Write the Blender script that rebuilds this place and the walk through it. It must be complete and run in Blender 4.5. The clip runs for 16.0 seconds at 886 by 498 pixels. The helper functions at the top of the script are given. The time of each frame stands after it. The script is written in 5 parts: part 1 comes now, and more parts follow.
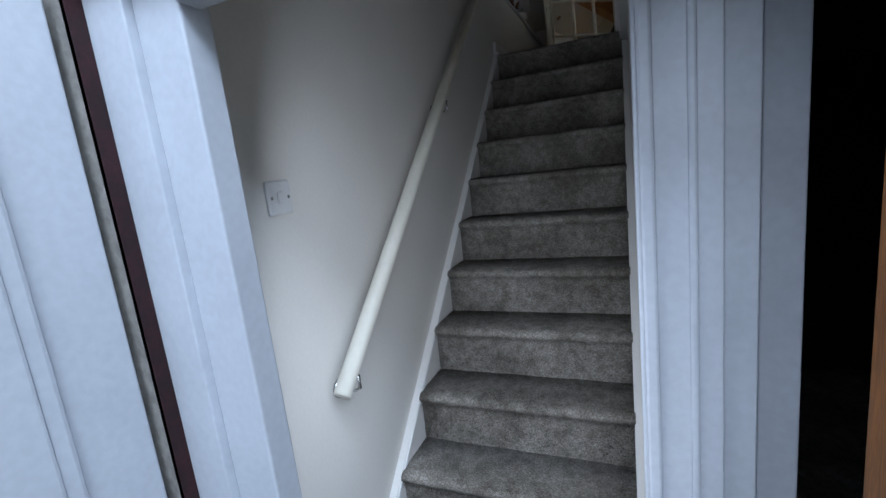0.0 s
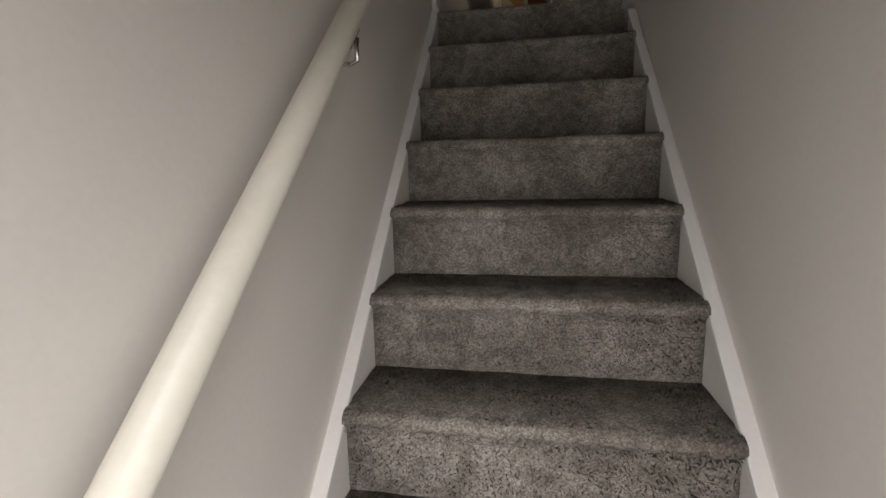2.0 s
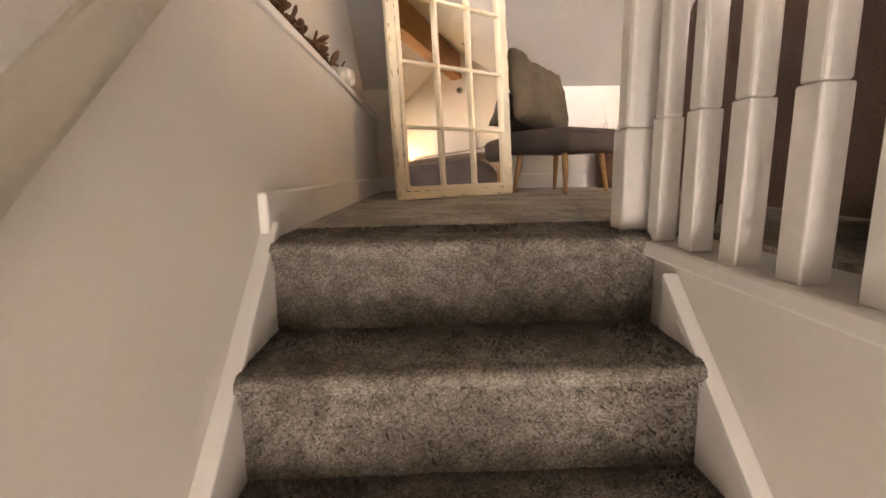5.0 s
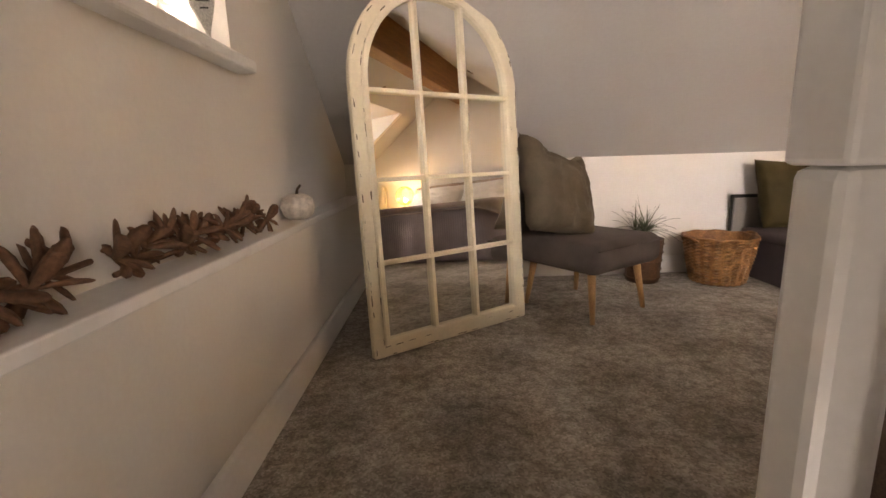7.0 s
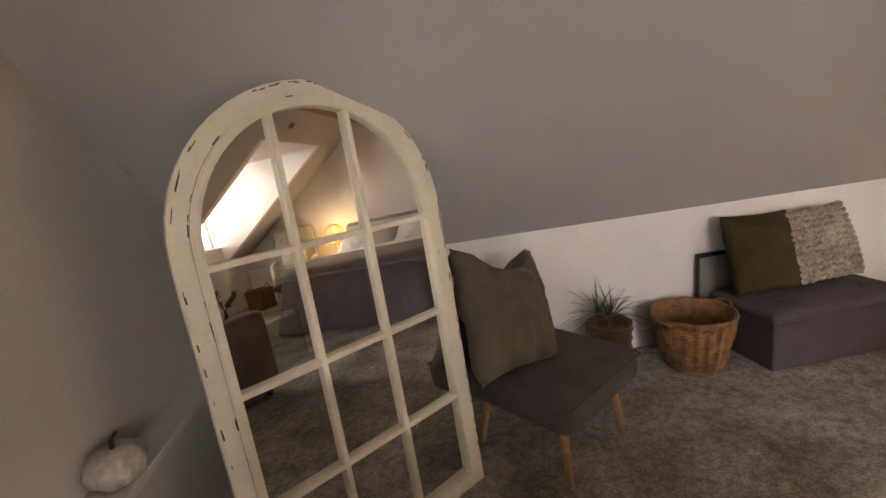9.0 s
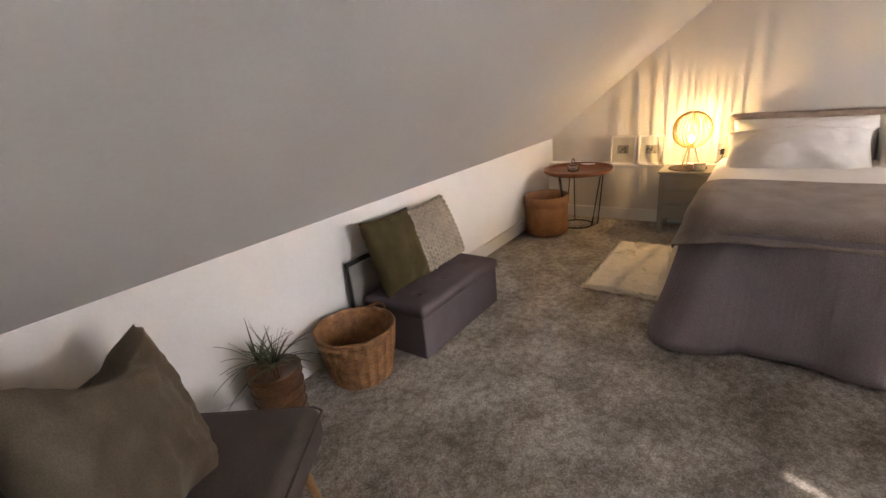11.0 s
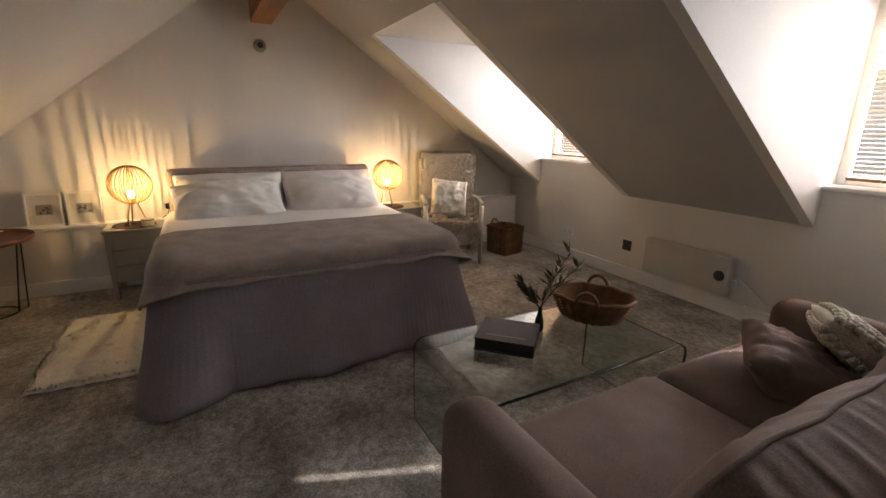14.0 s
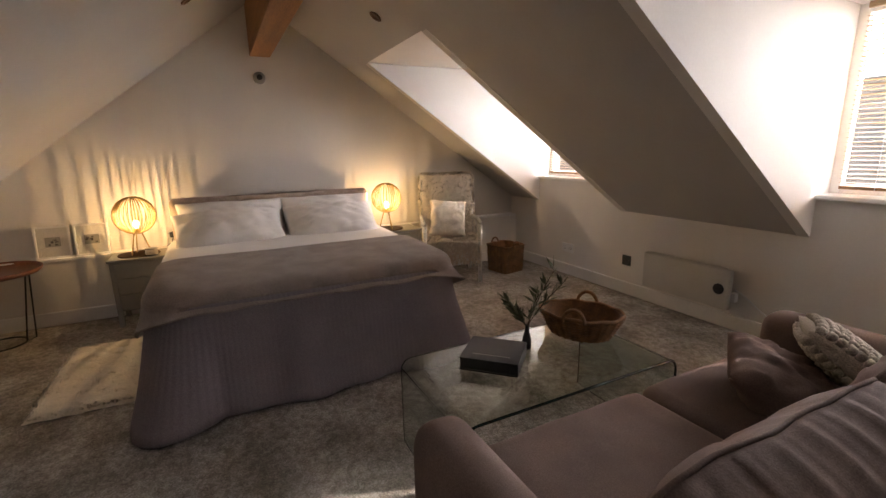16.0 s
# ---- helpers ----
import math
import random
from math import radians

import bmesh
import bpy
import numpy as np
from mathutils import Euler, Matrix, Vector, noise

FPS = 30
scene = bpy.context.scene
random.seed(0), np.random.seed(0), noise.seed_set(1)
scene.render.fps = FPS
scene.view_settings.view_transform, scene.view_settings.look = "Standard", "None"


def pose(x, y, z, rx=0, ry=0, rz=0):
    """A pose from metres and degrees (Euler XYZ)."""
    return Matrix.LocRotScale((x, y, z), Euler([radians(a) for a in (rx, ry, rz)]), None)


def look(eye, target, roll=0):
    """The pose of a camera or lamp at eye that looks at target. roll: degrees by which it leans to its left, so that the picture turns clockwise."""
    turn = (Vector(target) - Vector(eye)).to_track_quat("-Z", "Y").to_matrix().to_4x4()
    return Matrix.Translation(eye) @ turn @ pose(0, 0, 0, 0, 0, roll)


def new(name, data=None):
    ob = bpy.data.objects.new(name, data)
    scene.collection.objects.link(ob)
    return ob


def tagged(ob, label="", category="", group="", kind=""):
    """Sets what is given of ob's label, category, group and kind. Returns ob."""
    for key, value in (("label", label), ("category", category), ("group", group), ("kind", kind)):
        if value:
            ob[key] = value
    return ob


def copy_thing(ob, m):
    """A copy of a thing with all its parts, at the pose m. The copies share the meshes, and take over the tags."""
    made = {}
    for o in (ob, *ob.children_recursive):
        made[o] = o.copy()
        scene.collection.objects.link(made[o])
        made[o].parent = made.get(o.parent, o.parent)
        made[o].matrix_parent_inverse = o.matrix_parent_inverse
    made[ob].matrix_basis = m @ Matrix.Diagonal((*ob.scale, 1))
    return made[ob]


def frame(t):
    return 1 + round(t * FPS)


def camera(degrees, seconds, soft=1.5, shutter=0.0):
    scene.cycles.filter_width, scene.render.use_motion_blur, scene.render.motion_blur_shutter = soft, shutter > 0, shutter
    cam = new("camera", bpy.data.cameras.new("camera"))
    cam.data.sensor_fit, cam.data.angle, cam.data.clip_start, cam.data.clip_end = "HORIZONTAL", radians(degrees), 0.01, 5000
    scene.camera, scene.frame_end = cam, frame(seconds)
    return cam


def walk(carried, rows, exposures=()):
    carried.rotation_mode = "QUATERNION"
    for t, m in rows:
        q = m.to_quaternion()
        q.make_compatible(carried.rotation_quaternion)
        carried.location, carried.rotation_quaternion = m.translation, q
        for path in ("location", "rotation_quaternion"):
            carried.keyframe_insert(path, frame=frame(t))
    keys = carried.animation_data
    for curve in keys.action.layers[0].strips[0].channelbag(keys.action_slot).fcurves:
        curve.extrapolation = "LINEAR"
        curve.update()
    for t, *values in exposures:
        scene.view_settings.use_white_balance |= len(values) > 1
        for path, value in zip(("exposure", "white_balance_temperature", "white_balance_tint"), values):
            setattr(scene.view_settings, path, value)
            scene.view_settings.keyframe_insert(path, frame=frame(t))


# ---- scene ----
cam = camera(89.9, 16.0)
PATH = [
    (0, (0.834, -3.186, -0.71), (0.055, -1.379, -1.067), -6.5),
    (0.5, (0.659, -3.02, -0.719), (-0.047, -1.183, -1.075), -6.4),
    (1, (0.528, -2.717, -0.725), (-0.097, -0.85, -1.077), -6.2),
    (1.5, (0.463, -2.44, -0.724), (-0.037, -0.541, -1.103), -2.3),
    (2, (0.415, -2.125, -0.667), (0.06, -0.193, -1.043), -1.6),
    (2.5, (0.402, -1.887, -0.607), (0.118, 0.06, -0.964), -2.2),
    (3, (0.443, -1.628, -0.498), (0.184, 0.325, -0.841), -2.3),
    (3.5, (0.456, -1.425, -0.335), (0.265, 0.536, -0.68), -2.6),
    (4, (0.458, -1.26, -0.168), (0.359, 0.702, -0.539), -2.1),
    (5, (0.364, -0.925, 0.143), (0.417, 1.043, -0.206), -1.2),
    (5.2, (0.363, -0.861, 0.168), (0.482, 1.115, -0.118), -0.3),
    (7.4, (0.499, -0.185, 0.859), (0.474, 1.771, 0.447), -2.4),
    (8.2, (0.535, 0.035, 1.077), (0.502, 1.984, 0.634), -3.6),
    (10.3, (0.769, 0.626, 1.192), (1.855, 2.204, 0.617), -10.3),
    (10.4, (0.769, 0.635, 1.197), (1.908, 2.157, 0.578), -9.3),
    (10.5, (0.771, 0.641, 1.216), (1.967, 2.111, 0.575), -7.6),
    (11, (0.827, 0.673, 1.244), (2.33, 1.81, 0.575), -5.7),
    (11.5, (0.847, 0.745, 1.23), (2.581, 1.473, 0.55), -5.7),
    (12, (0.856, 0.775, 1.212), (2.722, 1.085, 0.562), -2.4),
    (12.5, (0.877, 0.775, 1.232), (2.778, 0.746, 0.611), -0.6),
    (13, (0.9, 0.751, 1.22), (2.778, 0.372, 0.644), 0.1),
    (13.5, (0.913, 0.731, 1.206), (2.717, 0.062, 0.658), 0.5),
    (14, (0.888, 0.679, 1.21), (2.589, -0.233, 0.684), 0.8),
    (14.5, (0.875, 0.645, 1.205), (2.492, -0.421, 0.709), 1.0),
    (15, (0.871, 0.639, 1.215), (2.475, -0.46, 0.746), 0.5),
    (15.5, (0.854, 0.648, 1.211), (2.499, -0.399, 0.767), -0.1),
    (16, (0.816, 0.586, 1.218), (2.561, -0.287, 0.779), -1.2),
]
walk(cam, [(t, look(eye, target, roll)) for t, eye, target, roll in PATH],
     [(0, -0.25, 5700, 10), (0.5, 0.05, 6000, 12), (1.0, 0.12, 6400, 14), (1.5, 0.42, 6800, 15), (2.5, 1.2, 7600, 18), (3.5, 2.35, 7100, 18), (5.0, 3.3, 9000, 26), (7.4, 2.2, 9000, 26), (8.2, 1.7, 8600, 25), (10.5, 2.15, 7400, 22), (11.0, 2.25, 7300, 21), (12.0, 1.75, 7000, 18), (14.5, 1.42, 7200, 20), (16.0, 1.38, 7400, 23)])

# ---- world, sun, large lights ----
world = bpy.data.worlds.new("world")
scene.world = world
world.use_nodes = True
_n = world.node_tree.nodes
_sky = _n.new("ShaderNodeTexSky")
_sky.sky_type = "NISHITA"
_sky.sun_disc = False
_sky.sun_elevation = radians(29)
_sky.sun_rotation = radians(200)
_n["Background"].inputs[1].default_value = 0.15
world.node_tree.links.new(_sky.outputs[0], _n["Background"].inputs[0])


def lamp(name, kind, m, energy, color, size=0.1, size_y=None):
    d = bpy.data.lights.new(name, kind)
    d.energy, d.color = energy, color
    if kind == "AREA":
        d.shape, d.size, d.size_y = "RECTANGLE", size, size_y or size
    elif kind == "SUN":
        d.angle = size
    else:
        d.shadow_soft_size = size
    ob = new(name, d)
    ob.matrix_world = m
    return ob


SUN_WAY = Vector((0.375, 1.0, -0.60))
lamp("sun", "SUN", look((0, -20, 20), Vector((0, -20, 20)) + SUN_WAY), 4.0, (1.0, 0.97, 0.93), radians(0.5))
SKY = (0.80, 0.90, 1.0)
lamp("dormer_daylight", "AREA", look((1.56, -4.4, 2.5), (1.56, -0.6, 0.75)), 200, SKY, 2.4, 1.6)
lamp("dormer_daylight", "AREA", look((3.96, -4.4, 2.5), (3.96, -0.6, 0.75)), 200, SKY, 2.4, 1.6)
lamp("yard_daylight", "AREA", look((0.95, -6.3, 0.6), (0.55, -2.2, -1.2)), 100, (0.82, 0.90, 1.0), 3.0, 3.0)
lamp("doorway_daylight", "AREA", look((0.46, -2.43, -1.0), (0.42, -1.2, -1.35)), 4.0, (0.90, 0.95, 1.0), 0.55, 1.1)
WARM = (1.0, 0.71, 0.33)
LAMP_W = 2.9


# ---- materials ----
def mat(name, color, rough=0.7, var=0.15, scale=6.0, fine=120.0, bump=0.15, dist=0.004, metal=0.0, sheen=0.0, color2=None, coat=0.0, spec=0.5, stretch=None, fine_var=0.15):
    m = bpy.data.materials.new(name)
    m.use_nodes = True
    nt = m.node_tree
    N, L = nt.nodes, nt.links
    b = N["Principled BSDF"]
    tc = N.new("ShaderNodeTexCoord")
    mp = N.new("ShaderNodeMapping")
    L.new(tc.outputs["Object"], mp.inputs[0])
    if stretch:
        mp.inputs["Scale"].default_value = stretch
    n1, n2 = N.new("ShaderNodeTexNoise"), N.new("ShaderNodeTexNoise")
    n1.inputs["Scale"].default_value, n1.inputs["Detail"].default_value = scale, 4
    n2.inputs["Scale"].default_value, n2.inputs["Detail"].default_value = fine, 3
    L.new(mp.outputs[0], n1.inputs[0])
    L.new(mp.outputs[0], n2.inputs[0])
    c2 = color2 or tuple(max(0, c * (1 - 2 * var)) for c in color)
    r = N.new("ShaderNodeValToRGB")
    r.color_ramp.elements[0].position, r.color_ramp.elements[1].position = 0.3, 0.7
    r.color_ramp.elements[0].color, r.color_ramp.elements[1].color = (*c2, 1), (*color, 1)
    L.new(n1.outputs[0], r.inputs[0])
    mx = N.new("ShaderNodeMix")
    mx.data_type, mx.blend_type = "RGBA", "MULTIPLY"
    mx.inputs[0].default_value = 1.0
    r2 = N.new("ShaderNodeValToRGB")
    r2.color_ramp.elements[0].position, r2.color_ramp.elements[1].position = 0.35, 0.65
    k = 1 - 2 * fine_var
    r2.color_ramp.elements[0].color, r2.color_ramp.elements[1].color = (k, k, k, 1), (1, 1, 1, 1)
    L.new(n2.outputs[0], r2.inputs[0])
    L.new(r.outputs[0], mx.inputs[6])
    L.new(r2.outputs[0], mx.inputs[7])
    L.new(mx.outputs[2], b.inputs["Base Color"])
    b.inputs["Roughness"].default_value = rough
    b.inputs["Metallic"].default_value = metal
    b.inputs["Specular IOR Level"].default_value = spec
    b.inputs["Sheen Weight"].default_value = sheen * 0.22
    b.inputs["Sheen Tint"].default_value = (*[min(1, c * 4) for c in color], 1)
    b.inputs["Coat Weight"].default_value = coat
    if bump:
        bp = N.new("ShaderNodeBump")
        bp.inputs["Strength"].default_value, bp.inputs["Distance"].default_value = bump, dist
        L.new(n2.outputs[0], bp.inputs["Height"])
        L.new(bp.outputs[0], b.inputs["Normal"])
    return m


def carpet(name, dark, mid, light, fleck, bump):
    """Cut-pile carpet: speckled tufts, brushed patches and worn blotches."""
    m = bpy.data.materials.new(name)
    m.use_nodes = True
    nt = m.node_tree
    N, L = nt.nodes, nt.links
    b = N["Principled BSDF"]
    geo = N.new("ShaderNodeNewGeometry")
    vo = N.new("ShaderNodeTexVoronoi")
    vo.inputs["Scale"].default_value = fleck
    vo.inputs["Randomness"].default_value = 1.0
    L.new(geo.outputs["Position"], vo.inputs["Vector"])
    sep = N.new("ShaderNodeSeparateColor")
    L.new(vo.outputs["Color"], sep.inputs[0])
    r = N.new("ShaderNodeValToRGB")
    e = r.color_ramp.elements
    e[0].position, e[0].color = 0.0, (*dark, 1)
    e[1].position, e[1].color = 1.0, (*light, 1)
    k = e.new(0.5)
    k.color = (*mid, 1)
    L.new(sep.outputs[0], r.inputs[0])
    prev = r.outputs[0]
    for sc, det, lo, hi, a0, a1 in ((4.5, 5, 0.60, 1.0, 0.36, 0.62), (26.0, 3, 0.66, 1.0, 0.35, 0.6)):
        n = N.new("ShaderNodeTexNoise")
        n.inputs["Scale"].default_value, n.inputs["Detail"].default_value = sc, det
        L.new(geo.outputs["Position"], n.inputs["Vector"])
        q = N.new("ShaderNodeValToRGB")
        q.color_ramp.elements[0].position, q.color_ramp.elements[1].position = a0, a1
        q.color_ramp.elements[0].color, q.color_ramp.elements[1].color = (lo, lo * 0.98, lo * 0.95, 1), (hi, hi, hi, 1)
        L.new(n.outputs[0], q.inputs[0])
        mx = N.new("ShaderNodeMix")
        mx.data_type, mx.blend_type = "RGBA", "MULTIPLY"
        mx.inputs[0].default_value = 1.0
        L.new(prev, mx.inputs[6])
        L.new(q.outputs[0], mx.inputs[7])
        prev = mx.outputs[2]
    L.new(prev, b.inputs["Base Color"])
    b.inputs["Roughness"].default_value = 0.97
    b.inputs["Specular IOR Level"].default_value = 0.1
    b.inputs["Sheen Weight"].default_value = 0.08
    bp = N.new("ShaderNodeBump")
    bp.inputs["Strength"].default_value, bp.inputs["Distance"].default_value = bump, 0.005
    L.new(vo.outputs["Distance"], bp.inputs["Height"])
    L.new(bp.outputs[0], b.inputs["Normal"])
    return m


def glow(name, color, strength):
    m = bpy.data.materials.new(name)
    m.use_nodes = True
    b = m.node_tree.nodes["Principled BSDF"]
    b.inputs["Base Color"].default_value = (*color, 1)
    b.inputs["Emission Color"].default_value = (*color, 1)
    b.inputs["Emission Strength"].default_value = strength
    return m


def glass(name, color=(1, 1, 1), rough=0.0, ior=1.45):
    m = bpy.data.materials.new(name)
    m.use_nodes = True
    b = m.node_tree.nodes["Principled BSDF"]
    b.inputs["Base Color"].default_value = (*color, 1)
    b.inputs["Transmission Weight"].default_value = 1
    b.inputs["Roughness"].default_value, b.inputs["IOR"].default_value = rough, ior
    return m


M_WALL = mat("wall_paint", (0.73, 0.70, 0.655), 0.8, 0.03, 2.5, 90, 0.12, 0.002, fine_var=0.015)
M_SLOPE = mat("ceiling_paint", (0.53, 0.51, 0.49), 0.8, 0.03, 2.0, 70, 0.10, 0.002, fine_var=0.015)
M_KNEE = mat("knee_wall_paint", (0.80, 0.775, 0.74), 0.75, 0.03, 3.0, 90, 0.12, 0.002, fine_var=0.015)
M_GLOSS = mat("white_gloss", (0.80, 0.79, 0.77), 0.32, 0.04, 5, 60, 0.06, 0.001, fine_var=0.02)
# entrance white gloss, with its cool shade put into a darker bluish colour
M_FRAMEP = mat("shaded_white_gloss", (0.62, 0.64, 0.68), 0.4, 0.05, 5, 60, 0.08, 0.001, fine_var=0.03)
M_CARPET = carpet("grey_carpet", (0.30, 0.272, 0.242), (0.42, 0.385, 0.345), (0.57, 0.535, 0.49), 170.0, 0.35)
M_STAIR = carpet("stair_carpet", (0.19, 0.168, 0.14), (0.30, 0.272, 0.235), (0.46, 0.44, 0.41), 290.0, 0.3)
M_CREAM = mat("distressed_cream", (0.78, 0.71, 0.55), 0.55, 0.05, 9, 80, 0.15, 0.002, fine_var=0.03)
M_WORN = mat("bare_dark_wood", (0.10, 0.065, 0.035), 0.8)
M_GREYV = mat("grey_velvet", (0.10, 0.080, 0.072), 0.85, 0.14, 9, 300, 0.25, 0.002, sheen=0.6, spec=0.2)
M_SOFA = mat("brown_velvet", (0.25, 0.18, 0.155), 0.85, 0.12, 7, 300, 0.25, 0.002, sheen=0.5, spec=0.2)
M_TAUPE = mat("taupe_velvet", (0.13, 0.104, 0.074), 0.8, 0.15, 10, 300, 0.3, 0.002, sheen=0.7, spec=0.2)
M_OLIVE = mat("olive_velvet", (0.070, 0.052, 0.020), 0.8, 0.2, 10, 300, 0.3, 0.002, sheen=0.6, spec=0.2)
M_OTT = mat("mauve_grey_linen", (0.130, 0.105, 0.112), 0.92, 0.08, 8, 350, 0.5, 0.002, sheen=0.2, spec=0.2)
M_KNIT = mat("beige_wool", (0.50, 0.41, 0.32), 0.95, 0.12, 15, 200, 0.6, 0.004, sheen=0.3)
M_KNITW = mat("cream_wool", (0.72, 0.66, 0.55), 0.95, 0.10, 15, 200, 0.6, 0.004, sheen=0.3)
M_QUILT = mat("grey_mauve_quilt", (0.245, 0.208, 0.222), 0.9, 0.08, 5, 220, 0.3, 0.002, sheen=0.35, spec=0.2)
M_THROW = mat("taupe_fleece", (0.34, 0.275, 0.245), 0.92, 0.14, 8, 200, 0.5, 0.004, sheen=0.5, spec=0.2)
M_LINEN = mat("white_cotton", (0.80, 0.77, 0.74), 0.85, 0.04, 6, 260, 0.2, 0.001, fine_var=0.03)
M_FUR = mat("cream_fur", (0.86, 0.79, 0.67), 0.95, 0.07, 12, 90, 0.4, 0.008, sheen=0.4, fine_var=0.06)
M_HEAD = mat("beige_plush", (0.58, 0.46, 0.38), 0.95, 0.12, 14, 160, 0.8, 0.008, sheen=0.5)
M_OAK = mat("beech_leg", (0.55, 0.30, 0.13), 0.45, 0.12, 6, 60, 0.15, 0.001, stretch=(6, 6, 0.6))
M_BEAM = mat("orange_pine", (0.40, 0.17, 0.045), 0.5, 0.18, 3, 40, 0.3, 0.003, stretch=(0.5, 6, 6))
M_WICK = mat("wicker", (0.30, 0.135, 0.045), 0.65, 0.28, 25, 120, 0.5, 0.004)
M_WICKL = mat("pale_wicker", (0.40, 0.185, 0.072), 0.62, 0.28, 25, 120, 0.5, 0.004)
M_JUTE = mat("jute_paper", (0.40, 0.19, 0.08), 0.85, 0.15, 12, 120, 0.5, 0.004)
M_POT = mat("brown_bamboo", (0.16, 0.070, 0.030), 0.5, 0.25, 14, 80, 0.3, 0.003)
M_LEAF = mat("leaf_green", (0.11, 0.13, 0.06), 0.5, 0.25, 20, 90, 0.1, 0.001)
M_DRIED = mat("dried_flower_brown", (0.24, 0.12, 0.065), 0.85, 0.3, 30, 150, 0.6, 0.003)
M_COPPER = mat("copper_tray", (0.30, 0.105, 0.045), 0.38, 0.18, 9, 60, 0.1, 0.001, metal=0.35)
M_BLACK = mat("black_metal", (0.020, 0.019, 0.018), 0.45, 0.1, 20, 100, 0.05, 0.001)
M_GREYP = mat("grey_paint", (0.28, 0.275, 0.255), 0.5, 0.05, 6, 80, 0.08, 0.001, fine_var=0.03)
M_MATW = mat("woven_mat", (0.11, 0.065, 0.035), 0.9, 0.2, 20, 160, 0.8, 0.004)
M_BRASS = mat("gilded_wire", (0.62, 0.42, 0.16), 0.4, 0.08, 20, 90, 0.05, 0.001, metal=0.6)
M_CHROME = mat("chrome", (0.70, 0.70, 0.70), 0.18, 0.04, 8, 60, 0.0, metal=1.0)
M_PLAST = mat("white_plastic", (0.72, 0.72, 0.72), 0.35, 0.02, 6, 80, 0.03, 0.001, fine_var=0.02)
M_HEAT = mat("heater_enamel", (0.55, 0.53, 0.48), 0.4, 0.04, 6, 80, 0.05, 0.001, fine_var=0.02)
M_SLAT = mat("blind_slat", (0.52, 0.35, 0.20), 0.45, 0.05, 10, 60, 0.1, 0.001, stretch=(0.5, 5, 5))
M_SLATP = mat("white_slat", (0.74, 0.73, 0.70), 0.45, 0.05, 10, 60, 0.1, 0.001, stretch=(0.5, 5, 5))
M_SLATW = mat("blind_wood", (0.42, 0.24, 0.12), 0.5, 0.15, 10, 60, 0.1, 0.001, stretch=(0.5, 5, 5))
M_RED = mat("dark_red_seal", (0.045, 0.008, 0.010), 0.6, 0.3, 20, 80, 0.2, 0.002)
M_ORANGE = mat("bare_orange_wood", (0.55, 0.20, 0.035), 0.6, 0.2, 8, 60, 0.4, 0.003, stretch=(6, 6, 0.7))
M_BOOK = mat("black_book_cloth", (0.022, 0.021, 0.021), 0.5, 0.1, 20, 200, 0.1, 0.001)
M_PAPER = mat("paper", (0.72, 0.70, 0.65), 0.8, 0.04, 20, 200, 0.1, 0.001)
M_INK = mat("grey_print", (0.16, 0.15, 0.14), 0.8, 0.4, 60, 200, 0.0)
M_WAX = mat("pale_ceramic", (0.66, 0.60, 0.52), 0.5, 0.06, 20, 90, 0.1, 0.001)
M_TREE = mat("tree_leaf", (0.11, 0.17, 0.035), 0.5, 0.3, 3, 40, 0.1, 0.002)
M_BARK = mat("tree_bark", (0.12, 0.09, 0.065), 0.9, 0.25, 6, 40, 0.6, 0.01)
M_GROUND = mat("ground_gravel", (0.20, 0.19, 0.17), 0.95, 0.2, 0.8, 30, 0.6, 0.02)
M_BRICK = mat("outer_render", (0.38, 0.35, 0.31), 0.9, 0.1, 1.2, 40, 0.4, 0.01)
M_TILE = mat("roof_slate", (0.10, 0.10, 0.11), 0.7, 0.2, 4, 30, 0.4, 0.01)
M_BULB = glow("lit_bulb", (1.0, 0.70, 0.32), 14)
M_GLASS = glass("clear_glass", (0.97, 1.0, 0.985))
M_TGLASS = glass("table_glass", (0.86, 0.95, 0.92))
M_MIRROR = bpy.data.materials.new("mirror_silver")
M_MIRROR.use_nodes = True
_b = M_MIRROR.node_tree.nodes["Principled BSDF"]
_b.inputs["Base Color"].default_value = (0.86, 0.86, 0.83, 1)
_b.inputs["Metallic"].default_value, _b.inputs["Roughness"].default_value = 1, 0.015


# ---- mesh helpers ----
def obj(name, bm, material, parent=None, smooth=False, m=None):
    me = bpy.data.meshes.new(name)
    bmesh.ops.recalc_face_normals(bm, faces=bm.faces[:])
    if smooth:
        for f in bm.faces:
            f.smooth = True
    bm.to_mesh(me)
    bm.free()
    for k in (material if isinstance(material, (list, tuple)) else [material]):
        me.materials.append(k)
    ob = new(name, me)
    if parent:
        ob.parent = parent
    if m is not None:
        ob.matrix_basis = m
    return ob


def empty(name, m):
    e = new(name)
    e.empty_display_size = 0.1
    e.matrix_basis = m
    return e


def add_box(bm, lo, hi, bevel=0.0, seg=2, m=None):
    r = bmesh.ops.create_cube(bm, size=1)
    vs = r["verts"]
    for v in vs:
        v.co = Vector([lo[i] + (v.co[i] + 0.5) * (hi[i] - lo[i]) for i in range(3)])
    if bevel:
        es = list({e for v in vs for e in v.link_edges})
        out = bmesh.ops.bevel(bm, geom=es, offset=bevel, segments=seg, affect="EDGES", profile=0.5)
        vs = list({v for f in out["faces"] for v in f.verts} | {v for v in vs if v.is_valid})
    if m is not None:
        bmesh.ops.transform(bm, matrix=m, verts=vs)
    return vs


